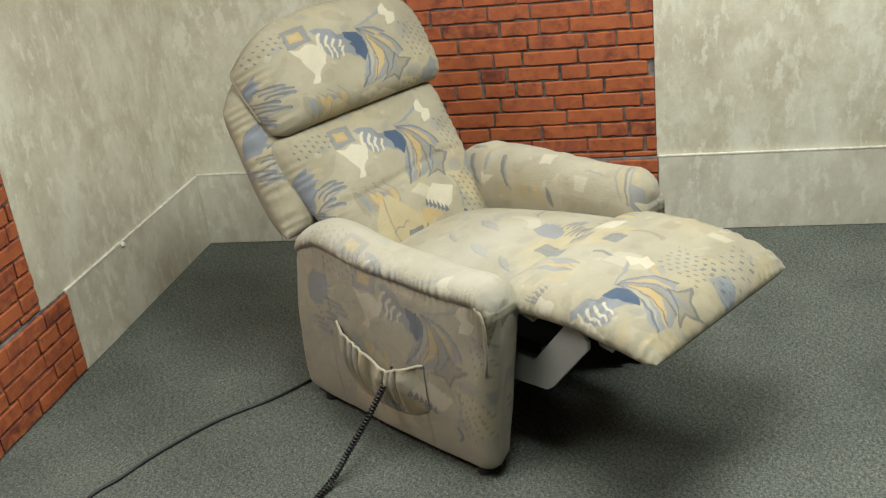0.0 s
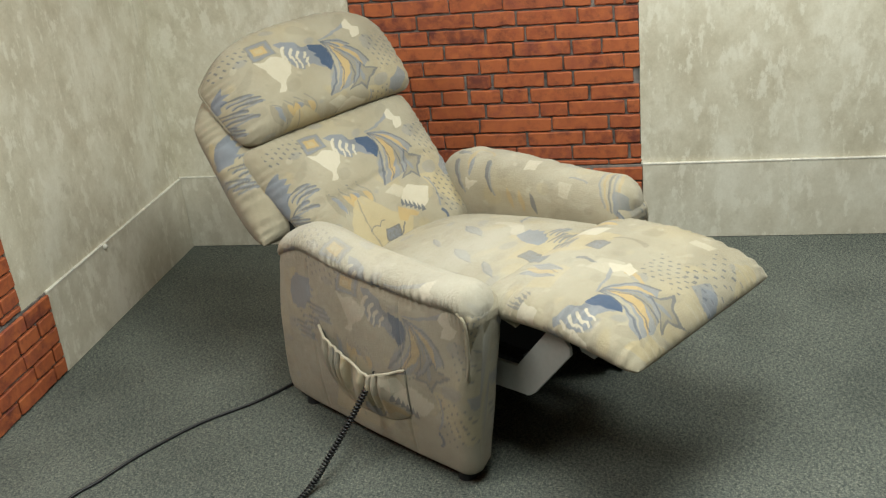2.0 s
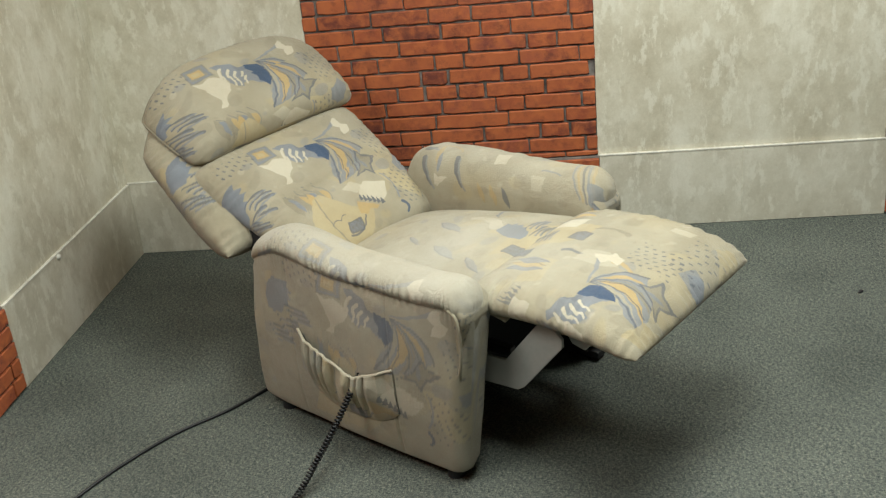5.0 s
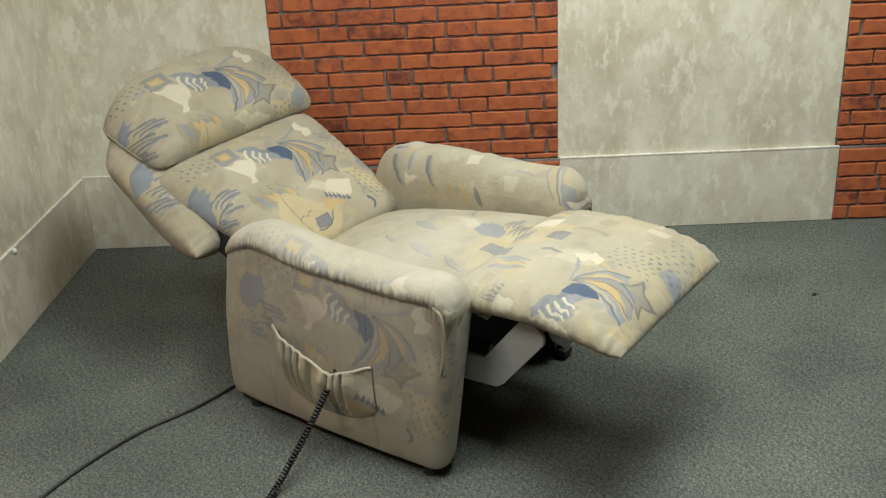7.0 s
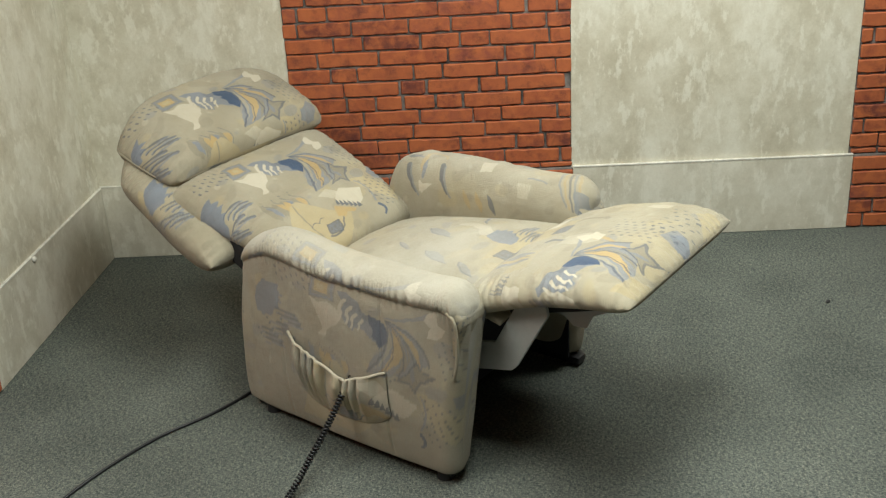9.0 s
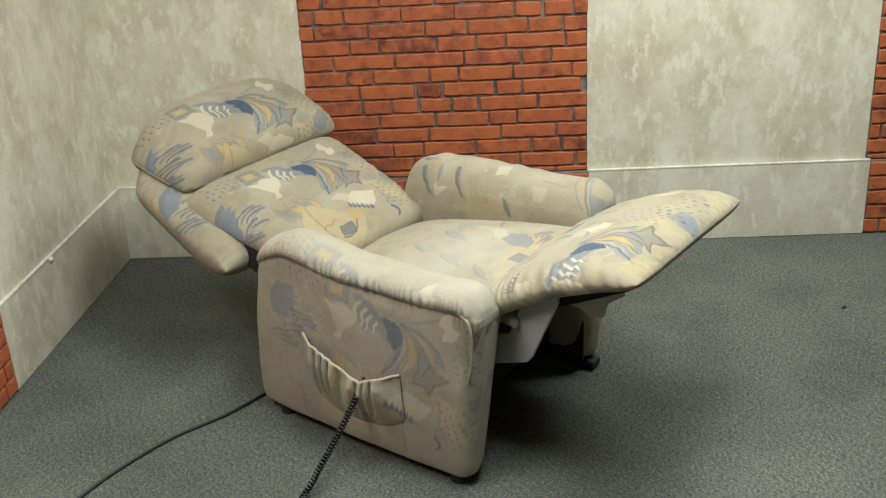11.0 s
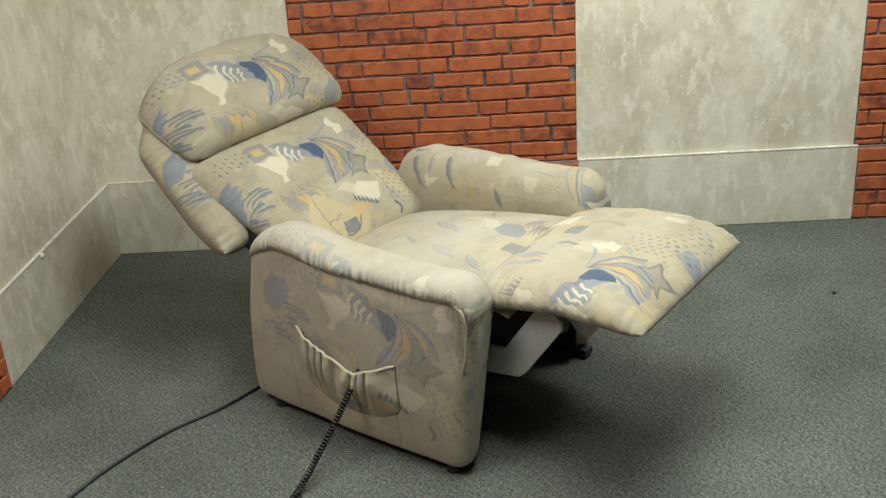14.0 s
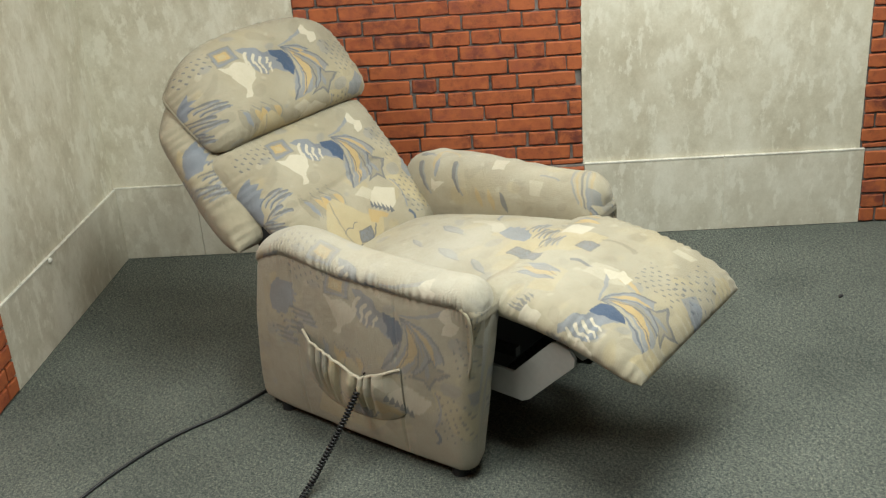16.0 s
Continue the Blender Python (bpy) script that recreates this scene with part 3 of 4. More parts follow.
LEFT = pose(0.0, 0.0, 0, 0, 0, 85.7)
SEAM_S = -0.10
bm = bmesh.new()
box(bm, -7.6, 0.2, 0.0, 0.15, 0, WALL_H)
wall_left = tagged(part("wall_west", bm, PLASTER), "cream sponged plaster wall with brick part", "wall", kind="structure")
wall_left.matrix_basis = LEFT
panel("plaster_panel", STRAIGHT, SEAM_S + 0.0012, -0.001, DADO_H - 0.01, WALL_H, -0.010, 0.0, PLASTER, wall_left)
panel("plaster_panel", STRAIGHT, -1.245, SEAM_S - 0.0012, DADO_H - 0.01, WALL_H, -0.010, 0.0, PLASTER, wall_left)
panel("skirting_panel", STRAIGHT, -1.102, -0.024, 0.002, DADO_H - 0.004, -0.022, -0.0105, DADO, wall_left, "tall cream sponged skirting board")
panel("skirting_edge", STRAIGHT, -1.102, -0.024, DADO_H - 0.004, DADO_H + 0.002, -0.024, -0.0105, EDGE_WHITE, wall_left, "pale strip along the top edge")
panel("mortar_bed", STRAIGHT, -7.5, -1.246, DADO_H - 0.004, WALL_H, -0.0035, -0.0002, MORTAR, wall_left)
panel("mortar_bed", STRAIGHT, -7.5, -1.104, 0.0, DADO_H - 0.002, -0.0155, -0.0002, MORTAR, wall_left)
panel("mortar_bed", STRAIGHT, BRICK_X0 + 0.002, BRICK_X1 + 0.004, 0.0, DADO_H, -0.0155, -0.0036, MORTAR, wall_back)
panel("mortar_bed", STRAIGHT, PANEL_X1 + 0.018, 5.9, 0.0, DADO_H, -0.0155, -0.0036, MORTAR, wall_back)

# unseen walls and ceiling, added to close the room and damp its fill
for name, x0, x1, y0, y1 in (("wall_east", 5.9, 6.05, -7.5, 0.0), ("wall_south", -1.0, 6.0, -7.5, -7.35)):
    bm = bmesh.new()
    box(bm, x0, x1, y0, y1, 0, WALL_H)
    tagged(part(name, bm, BOUNCE_WALL), "unseen grey wall added to hold down bounce light", "wall", kind="structure")
bm = bmesh.new()
box(bm, -1.0, 6.05, -7.5, 0.15, WALL_H, WALL_H + 0.1)
tagged(part("ceiling", bm, CEILING), "unseen grey ceiling toned to limit bounce light", "ceiling", kind="structure")

# ---------------------------------------------------------------- the recliner
CHAIR = pose(1.751, -1.383, 0, 0, 0, -35)
chair = new("recliner_chair")
chair.matrix_basis = CHAIR
tagged(chair, "beige patterned fabric riser recliner chair with raised footrest", "chair")


def prof(x, p):
    return np.sqrt(np.clip(1 - np.abs(x) ** p, 0, 1))


def pad(name, half_w, length, front, back, pu, pv, warp, parent, arch=0.0, top_w=1.0, nu=230, nv=230,
        uv=(0, 0, 1), flip=1, pucker=0.0, crown=0.0, label="", lit_at=None, corner=0.0, crease=None, paint=None, plan=None, waist=0.0, shoulder=0.0):
    """A stuffed cushion. Across: a; along: b from 0 to length; off the face: c."""
    q = np.sin(np.linspace(-1, 1, nu) * np.pi / 2 * 0.995)
    q = 0.45 * q / q[-1] + 0.55 * np.linspace(-1, 1, nu)
    back_q = np.linspace(1, -1, 40)[1:-1]
    vs = np.sin(np.linspace(-1, 1, nv) * np.pi / 2)
    vs = (0.45 * vs + 0.55 * np.linspace(-1, 1, nv)) * 0.9995
    rings, uvs, lit = [], [], []
    for v in vs:
        u = np.r_[q, back_q]
        isf = np.arange(len(u)) < nu
        hw = half_w * (1 + (top_w - 1) * (v + 1) / 2) * (0.985 + 0.015 * prof(v, 6))
        hw *= 1 - corner * max(0.0, (-v - 0.78) / 0.22) ** 2.6 - waist * max(0.0, -v) ** 1.5 - shoulder * max(0.0, (v - 0.45) / 0.55) ** 2.5
        a = hw * u
        b = length * (v + 1) / 2 - arch * np.abs(u) ** 3.2 * np.clip((v + 0.4) / 1.4, 0, 1) ** 1.5
        k = prof(u, pu) * prof(v, pv)
        c = np.where(isf, front, -back) * k
        c = c + np.where(isf, crown * (1 - u * u) * (1 - v * v), 0)
        if crease:
            c = c - 0.006 * isf * np.exp(-((b - crease - 0.012 * np.sin(a * 9)) / 0.013) ** 2) * prof(u, 6)
        if pucker:
            edge = np.exp(-((1 - np.abs(u)) / 0.16) ** 2) * prof(v, 4)
            c = c + pucker * edge * np.sin(b * 190 + 3 * np.sin(b * 31) + 2 * u) * isf
            edge2 = np.exp(-((1 - np.abs(v)) / 0.14) ** 2) * prof(u, 4)
            c = c + pucker * edge2 * np.sin(a * 170 + 3 * np.sin(a * 27)) * isf
            c = c + pucker * 0.9 * np.sin(a * 33 + 2 * np.sin(b * 21)) * np.sin(b * 27 + 1.5 * np.sin(a * 17)) * isf * k
        P = warp(a, b, c)
        rings.append(P)
        if lit_at:
            lit.append(lit_at(P))
        s = np.r_[0, np.cumsum(np.hypot(np.diff(a), np.diff(c)))]
        s = s - np.interp(0.0, u[:nu], s[:nu])
        if plan:
            uvs.append(np.c_[a + np.sign(a) * np.clip(front * 0.6 - c, 0, 1) * 0.8, b - plan])
        else:
            uvs.append(np.c_[s * uv[2] + uv[0], flip * (b + (front - c) * 0.6 * np.sign(v)) + uv[1]])
    mesh = sheet_mesh(name, rings, uv=uvs, lit=lit or None, paint=paint)
    return finish(name, mesh, FABRIC, parent, label)


# fixed sides with their arm rolls
def arm_top(x, sign):
    """Height of the roll's crest along the chair."""
    if sign < 0:
        return 0.646 + 0.024 * math.exp(-((x + 0.60) / 0.13) ** 2) + 0.010 * math.exp(-((x - 0.02) / 0.08) ** 2)
    return 0.672 + 0.006 * math.sin((x + 0.7) * 5) + 0.012 * math.exp(-((x + 0.02) / 0.12) ** 2)


def arm_section(s, sign):
    """Half outline of a side, from the inner foot over the roll to the outer foot, at s from back (0) to front (1)."""
    x = -0.76 + 0.82 * s
    ry = (0.096 - 0.016 * s) * (1 - 0.24 * min(1.0, max(0.0, (-0.56 - x) / 0.18)))
    rz, rz_in = 0.044, 0.115
    top = arm_top(x, sign)
    cy, cz = 0.362 + 0.010 * s, top - rz
    y_in = cy - ry
    bow = 0.026 * max(0.0, 1 - ((x + 0.27) / 0.46) ** 2)
    pts = [(y_in + 0.030, 0.060), (y_in + 0.012, 0.25), (y_in + 0.002, cz - 0.15)]
    for k in range(13):
        a = math.radians(176 - k * 16.4)
        pts.append((cy + ry * math.cos(a), top - (rz_in if math.cos(a) < 0 else rz) * (1 - math.sin(a))))
    pts += [(cy + ry * 0.84, cz - rz * 0.62), (0.428 + bow * 0.9, cz - rz - 0.006), (0.430 + bow, cz - rz - 0.05), (0.434 + bow, 0.42), (0.436 + bow, 0.30), (0.430 + bow, 0.17), (0.422 + bow * 0.8, 0.065), (0.410 + bow * 0.6, 0.036), (0.38, 0.030)]
    return pts


def side(sign, name):
    n, m = 360, 330
    rings, uvs, lit = [], [], []
    ends = np.r_[np.linspace(0, 0.04, 10)[:-1], np.linspace(0.04, 0.945, m), np.linspace(0.945, 1.0, 24)[1:]]
    for s in ends:
        C = spline([(y, 0, z) for y, z in arm_section(s, sign)], n)[:, [0, 2]]
        y, z = C[:, 0], C[:, 1]
        crest = int(np.argmax(z))
        L = np.r_[0, np.cumsum(np.hypot(np.diff(y), np.diff(z)))]
        L = L - L[crest]
        d = 0.0
        if s < 0.04:
            d = 1 - math.sqrt(max(0.0, 1 - ((0.04 - s) / 0.04) ** 2))
        elif s > 0.945:
            d = 1 - math.sqrt(max(0.0, 1 - ((s - 0.945) / 0.055) ** 2))
        yy = y + (0.385 - y) * 0.75 * d
        zz = z + (0.35 - z) * 0.085 * d
        high = np.clip((zz - 0.40) / 0.2, 0, 1)
        zz = zz - high * (0.034 * max(0.0, (s - 0.90) / 0.10) ** 2 + 0.046 * max(0.0, (0.17 - s) / 0.17) ** 2)
        h = np.clip(zz / 0.65, 0, 1)
        x_back = -0.835 + 0.085 * h ** 1.6
        x_front = (0.018 if sign < 0 else -0.035) + 0.062 * np.minimum(1, h * 1.2) ** 1.2
        x = x_back + (x_front - x_back) * s
        # gathers under the roll, soft dents on the panel, two sewn seams
        tuck = np.exp(-(((L - 0.112) / 0.036) ** 2))
        yy = yy + 0.0038 * tuck * np.sin(x * 320 + 5 * np.sin(x * 31) + 40 * z) * (0.6 + 0.4 * np.sin(x * 37)) + 0.0022 * np.sin(x * 21 + 9 * zz) * np.sin(zz * 17 + 3 * x)
        zz = zz + 0.0022 * np.exp(-((L - 0.06) / 0.07) ** 2) * np.sin(x * 46 + 2 * np.sin(x * 19) + 12 * y)
        yy = yy + np.where((L > 0.13) & (z > 0.05), -0.004 * np.exp(-((x + 0.193) / 0.005) ** 2) - 0.003 * np.exp(-((x + 0.60) / 0.006) ** 2), 0)
        rings.append(np.c_[x, sign * yy, zz])
        # light painted in: near side paler all over, both roll crests paler still
        lit.append((0.24 if sign < 0 else 0.08) + (0.26 if sign < 0 else 0.18) * np.exp(-((L - 0.03) / 0.09) ** 2))
        if sign < 0:
            roll = L < 0.124
            uvs.append(np.c_[np.where(roll, x * 0.9 + 0.28, x * 0.87 + 0.219), np.where(roll, 0.53 - L * 0.9, z - 0.085)])
        else:
            uvs.append(np.c_[x, L])
    if sign < 0:
        rings = [R[::-1] for R in rings]
        uvs = [U[::-1] for U in uvs]
        lit = [W[::-1] for W in lit]
    return finish(name, sheet_mesh(name, rings, uv=uvs, lit=lit, paint=arm_print if sign > 0 else None), FABRIC, chair, "fabric-covered side with rolled armrest")


near_side = side(-1, "side_panel")
far_side = side(1, "side_panel")


def arm_front(sign):
    x_in = 0.006 if sign < 0 else -0.040
    rings, uvs = [], []
    for s in np.linspace(0, 1, 60):
        z = 0.372 + 0.255 * s
        end = math.sqrt(max(0.02, 1 - abs(2 * s - 1) ** 7))
        ang = np.linspace(0, 2 * np.pi, 60, endpoint=False)
        y = 0.374 + (0.062 + 0.008 * s) * end * np.sign(np.cos(ang)) * np.abs(np.cos(ang)) ** 0.5
        x = x_in + 0.052 * min(1.0, s * 1.4) ** 0.8 - 0.030 * max(0.0, s - 0.8) / 0.2 + 0.023 * end * np.sign(np.sin(ang)) * np.abs(np.sin(ang)) ** 0.5
        rings.append(np.c_[x, sign * y, np.full(60, z)])
        uvs.append(np.c_[y + 0.6 * x - 0.16, np.full(60, z) - 0.20])
    ob = finish("arm_front", sheet_mesh("arm_front", rings if sign > 0 else [R[::-1] for R in rings], uv=uvs), FABRIC, chair, "padded piped arm front")
    line = [(x_in + 0.0, 0.438, 0.594), (x_in + 0.032, 0.448, 0.592), (x_in + 0.056, 0.450, 0.572), (x_in + 0.061, 0.448, 0.52), (x_in + 0.054, 0.444, 0.44), (x_in + 0.040, 0.438, 0.390), (x_in + 0.036, 0.420, 0.371), (x_in + 0.034, 0.38, 0.367)]
    pts = spline([(x, sign * y, z) for x, y, z in line], 80)
    mesh = tube_mesh("piping", pts, 0.0048, 8)
    at = mesh.attributes.new("print", "FLOAT_COLOR", "POINT")
    at.data.foreach_set("color", np.tile([*SAND, 1], (len(mesh.vertices), 1)).ravel())
    finish("piping", mesh, FABRIC, ob)


arm_front(-1)
arm_front(1)


def pocket():
    na, nb = 170, 110
    rings, uvs = [], []
    xs = np.linspace(-0.562, -0.178, na)
    top = np.where(xs < -0.322, 0.289 + (0.373 - 0.289) * np.abs((-0.322 - xs) / 0.24) ** 1.06, 0.289 + (0.352 - 0.289) * np.abs((xs + 0.322) / 0.144) ** 0.9)
    pocket_bow = 0.026 * (1 - ((xs + 0.27) / 0.46) ** 2)
    for t in np.linspace(0, 1, nb):
        z = top + (0.140 + 0.060 * np.abs((xs + 0.37) / 0.192) ** 3 - top) * t
        w = np.clip(np.minimum((xs + 0.562) / 0.05, (-0.178 - xs) / 0.05), 0, 1) ** 1.3 * (1 - t ** 3)
        g = np.sin(xs * 150 + 2.6 * np.sin(xs * 41) + 3.0 * t * np.sin(xs * 13)) * (1 - t) ** 0.6 * 0.0165 * (0.35 + 0.65 * min(1.0, t * 5))
        y = 0.4405 + pocket_bow + w * (0.020 * math.sin(min(1, 1.3 * (1 - t)) * math.pi / 2) + g + 0.002)
        y = y - 0.012 * t ** 6
        rings.append(np.c_[xs, -y, z])
        uvs.append(np.c_[xs * 0.87 + 0.219, z - 0.085])
    # pocket cloth lightened by the same amount as the near side
    mesh = sheet_mesh("pocket", rings, closed=False, uv=uvs, lit=np.full((nb, na), 0.24))
    ob = finish("pocket", mesh, FABRIC, chair, "gathered side pocket")
    mod = ob.modifiers.new("thick", "SOLIDIFY")
    mod.thickness = 0.003
    mod.offset = -1
    pts = np.c_[xs, -(0.4425 + pocket_bow + 0.0195 * np.clip(np.minimum((xs + 0.562) / 0.05, (-0.178 - xs) / 0.05), 0, 1) ** 1.3 + 0.0020 * np.sin(xs * 150 + 2.6 * np.sin(xs * 41))), top + 0.001]
    mesh = tube_mesh("hem", pts, 0.0046, 8)
    at = mesh.attributes.new("print", "FLOAT_COLOR", "POINT")
    at.data.foreach_set("color", np.tile([*CREAM, 1], (len(mesh.vertices), 1)).ravel())
    finish("hem", mesh, FABRIC, ob, "pale gathered elastic hem")


pocket()


def under_parts():
    for sign in (-1, 1):
        bm = bmesh.new()
        # black bar that stands in for the shadow line below the panel
        box(bm, -0.80, -0.015, sign * 0.372 - 0.025, sign * 0.372 + 0.025, 0.010, 0.036, 0.004)
        part("gap_shade_bar", bm, BLACK_PLASTIC, chair, "black bar standing in for the shade under the side")
        for x in (-0.045, -0.74):
            bm = bmesh.new()
            bmesh.ops.create_cone(bm, cap_ends=True, segments=20, radius1=0.026, radius2=0.022, depth=0.032, matrix=pose(x, sign * 0.388, 0.016))
            part("foot", bm, BLACK_PLASTIC, chair, "black plastic glide foot")
        bm = bmesh.new()
        box(bm, -0.78, -0.035, sign * 0.318 - 0.004, sign * 0.318 + 0.004, 0.05, 0.40, 0.002)
        part("lining", bm, LINING, chair, "black inner lining")
    bm = bmesh.new()
    box(bm, -0.78, -0.16, -0.310, 0.310, 0.10, 0.44, 0.01)
    part("inner_frame", bm, LINING, chair, "black cloth-lined inner frame")
    for y in (-0.20, 0.20):
        bm = bmesh.new()
        box(bm, -0.30, 0.05, y - 0.012, y + 0.012, 0.33, 0.36, 0.002)
        part("cross_bar", bm, DARK_STEEL, chair, "dark steel rail")


under_parts()


def seat_warp(a, b, c):
    x = 0.105 - b
    s = (b - 0.03) / 0.75
    z = 0.556 - 0.12 * s + c - 0.03 * (a / 0.3) ** 2 - 0.030 * np.clip((0.10 - b) / 0.10, 0, 1) ** 2
    return np.c_[x, a, z]


# bright pool of light on the seat, painted into its colour
def seat_lit(P):
    return 0.50 * np.exp(-((P[:, 0] + 0.24) / 0.26) ** 2 - ((P[:, 1] + 0.16) / 0.26) ** 2)


seat = pad("seat", 0.300, 0.78, 0.055, 0.03, 8, 7, seat_warp, chair, nu=300, nv=340, plan=0.105, paint=seat_print, pucker=0.0012, crown=0.035, label="printed fabric seat cushion", lit_at=seat_lit)

# leg rest, about its hinge
LEG_PIVOT = (0.026, 0.56)


def leg_warp(a, b, c):
    x = 0.522 - b
    z = 0.545 + c + 0.022 * np.exp(-((x - 0.23) / 0.20) ** 2) - 0.020 * np.clip((x - 0.36) / 0.15, 0, 1) ** 2 - 0.002 * (a / 0.31) ** 2 - 0.060 * np.clip((0.07 - x) / 0.15, 0, 1) ** 2
    return np.c_[x - LEG_PIVOT[0], a - 0.008, z - LEG_PIVOT[1]]


# softer painted brightening at the hinge end of the footrest
def leg_lit(P):
    return 0.25 * np.exp(-((P[:, 0] - 0.05) / 0.2) ** 2 - ((P[:, 1] + 0.10) / 0.25) ** 2)


leg_rest = pad("footrest", 0.334, 0.59, 0.062, 0.042, 7, 5, leg_warp, chair, top_w=0.97, nu=320, nv=300, plan=0.522, paint=seat_print, corner=0.05, pucker=0.0036, crown=0.012, label="padded printed fabric footrest", lit_at=leg_lit)
bm = bmesh.new()
box(bm, 0.05, 0.41, -0.24, 0.24, -0.070, -0.044, 0.004)
part("footrest_board", bm, LINING, leg_rest, "black cloth-covered board")
for y in (-0.20, 0.20):
    bm = bmesh.new()
    prism(bm, [(0.13, -0.055), (0.36, -0.055), (0.36, -0.090), (0.30, -0.100), (0.27, -0.135), (0.23, -0.125), (0.21, -0.095)], y - 0.004, y + 0.004, 0.0015)
    part("hinge_bracket", bm, GREY_STEEL, leg_rest, "grey steel hinge bracket")

# bent steel links that push the leg rest out
LINK_PIVOT = (0.06, 0.33)


def link(y):
    bm = bmesh.new()
    outline = [(-0.10, -0.065), (0.05, -0.055), (0.072, -0.040), (0.205, 0.125), (0.205, 0.150), (0.185, 0.172), (0.145, 0.182), (0.125, 0.172), (0.012, 0.030), (-0.10, 0.022)]
    prism(bm, outline, y - 0.006, y + 0.006, 0.002)
    return part("link_plate", bm, GREY_STEEL, chair, "grey painted steel link plate")


links = [link(-0.262), link(0.262)]

# tilting back
BACK_PIVOT = (-0.701, 0.327)
EX, EZ = -math.cos(radians(28)), math.sin(radians(28))


def back_place(a, b, c):
    return np.c_[b * EX + c * EZ, a, b * EZ - c * EX]


def shell_warp(a, b, c):
    e = b + 0.262
    deep = 1 + 0.55 * np.clip((0.62 - e) / 0.36, 0, 1)
    return back_place(a - 0.010, e, np.where(c < 0, c * deep, c) + 0.055 + 0.045 * np.clip((e - 0.45) / 0.4, 0, 1))


backrest = pad("backrest", 0.412, 0.605, 0.075, 0.085, 6, 5, shell_warp, chair, arch=0.16, top_w=0.985, nu=190, nv=230, uv=(0.02, 0.06, 0.95), pucker=0.0032, label="fabric-covered reclining backrest shell")


def panel_warp(a, b, c):
    e = b - 0.17
    return back_place(a, e, c + 0.02 + 0.04 * np.clip(e / 0.3, -0.5, 1))


pad("back_panel", 0.305, 0.50, 0.030, 0.030, 8, 8, panel_warp, backrest, nu=120, nv=120, uv=(0.1, 0.2, 0.95), pucker=0.002, label="fabric-covered lower back panel")
bm = bmesh.new()
prism(bm, [(x, z) for x, _, z in back_place(np.zeros(4), np.array([0.0, 0.30, 0.30, 0.0]), np.array([0.02, 0.03, 0.11, 0.11]))], -0.315, 0.29, 0.01)
part("back_lining", bm, LINING, backrest, "black inner cloth of the back")


def lower_warp(a, b, c):
    e = b + 0.012
    return back_place(a + 0.018, e, c + 0.132 + 0.006 * np.sin(e * 9) - 0.028 * np.minimum(1.0, np.abs(a) / 0.37) ** 5)


pad("back_cushion", 0.296, 0.550, 0.058, 0.055, 9, 12, lower_warp, backrest, top_w=1.30, nu=330, nv=330, uv=(0.006, 0.012, 0.97), crease=0.27, pucker=0.0020, crown=0.012, label="printed fabric back cushion")


def head_warp(a, b, c):
    e = b + 0.548
    return back_place(a + 0.042, e, c + 0.184 - 0.040 * np.minimum(1.0, np.abs(a) / 0.39) ** 4)


headrest = pad("headrest", 0.394, 0.372, 0.078, 0.070, 6, 6, head_warp, backrest, arch=0.105, top_w=1.03, waist=0.05, shoulder=0.06, corner=0.10, nu=330, nv=240, uv=(0.036, 0.213, 0.90), pucker=0.0030, crown=0.014, label="printed fabric headrest cushion")


def edge_piping(parent, warp, half_w, length, arch, top_w, waist, shoulder):
    """A piped seam round the sides and top of a cushion."""
    pts = []
    for v in np.linspace(-0.6, 0.97, 60):
        pts.append((-1.0, v))
    for u in np.linspace(-0.985, 0.985, 80):
        pts.append((u, 0.995))
    for v in np.linspace(0.97, -0.6, 60):
        pts.append((1.0, v))
    U, V = np.array(pts).T
    a = half_w * (1 + (top_w - 1) * (V + 1) / 2) * U * (1.002 - waist * np.clip(-V, 0, 1) ** 1.5 - shoulder * np.clip((V - 0.45) / 0.55, 0, 1) ** 2.5)
    b = length * (V + 1) / 2 - arch * np.abs(U) ** 3.2 * np.clip((V + 0.4) / 1.4, 0, 1) ** 1.5
    mesh = tube_mesh("piping", warp(a, b, np.full(len(a), 0.004)), 0.0030, 8)
    at = mesh.attributes.new("print", "FLOAT_COLOR", "POINT")
    at.data.foreach_set("color", np.tile([*TAUPE, 1], (len(mesh.vertices), 1)).ravel())
    finish("piping", mesh, FABRIC, parent, "taupe piped seam")


edge_piping(backrest, head_warp, 0.394, 0.372, 0.105, 1.03, 0.05, 0.06)


# ---------------------------------------------------------------- leads on the carpet
lead = spline([(0.90, -1.10, 0.03), (0.835, -1.165, 0.008), (0.723, -1.296, 0.006), (0.571, -1.429, 0.006), (0.442, -1.598, 0.006), (0.362, -1.741, 0.006), (0.30, -1.86, 0.006), (0.32, -2.10, 0.006), (0.45, -2.4, 0.006)], 140)
tagged(finish("power_cable", tube_mesh("power_cable", lead, 0.0055, 10), BLACK_RUBBER), "thin black power cable lying on the carpet", "cable")


COIL_END = (1.03, -1.80, 0.014)


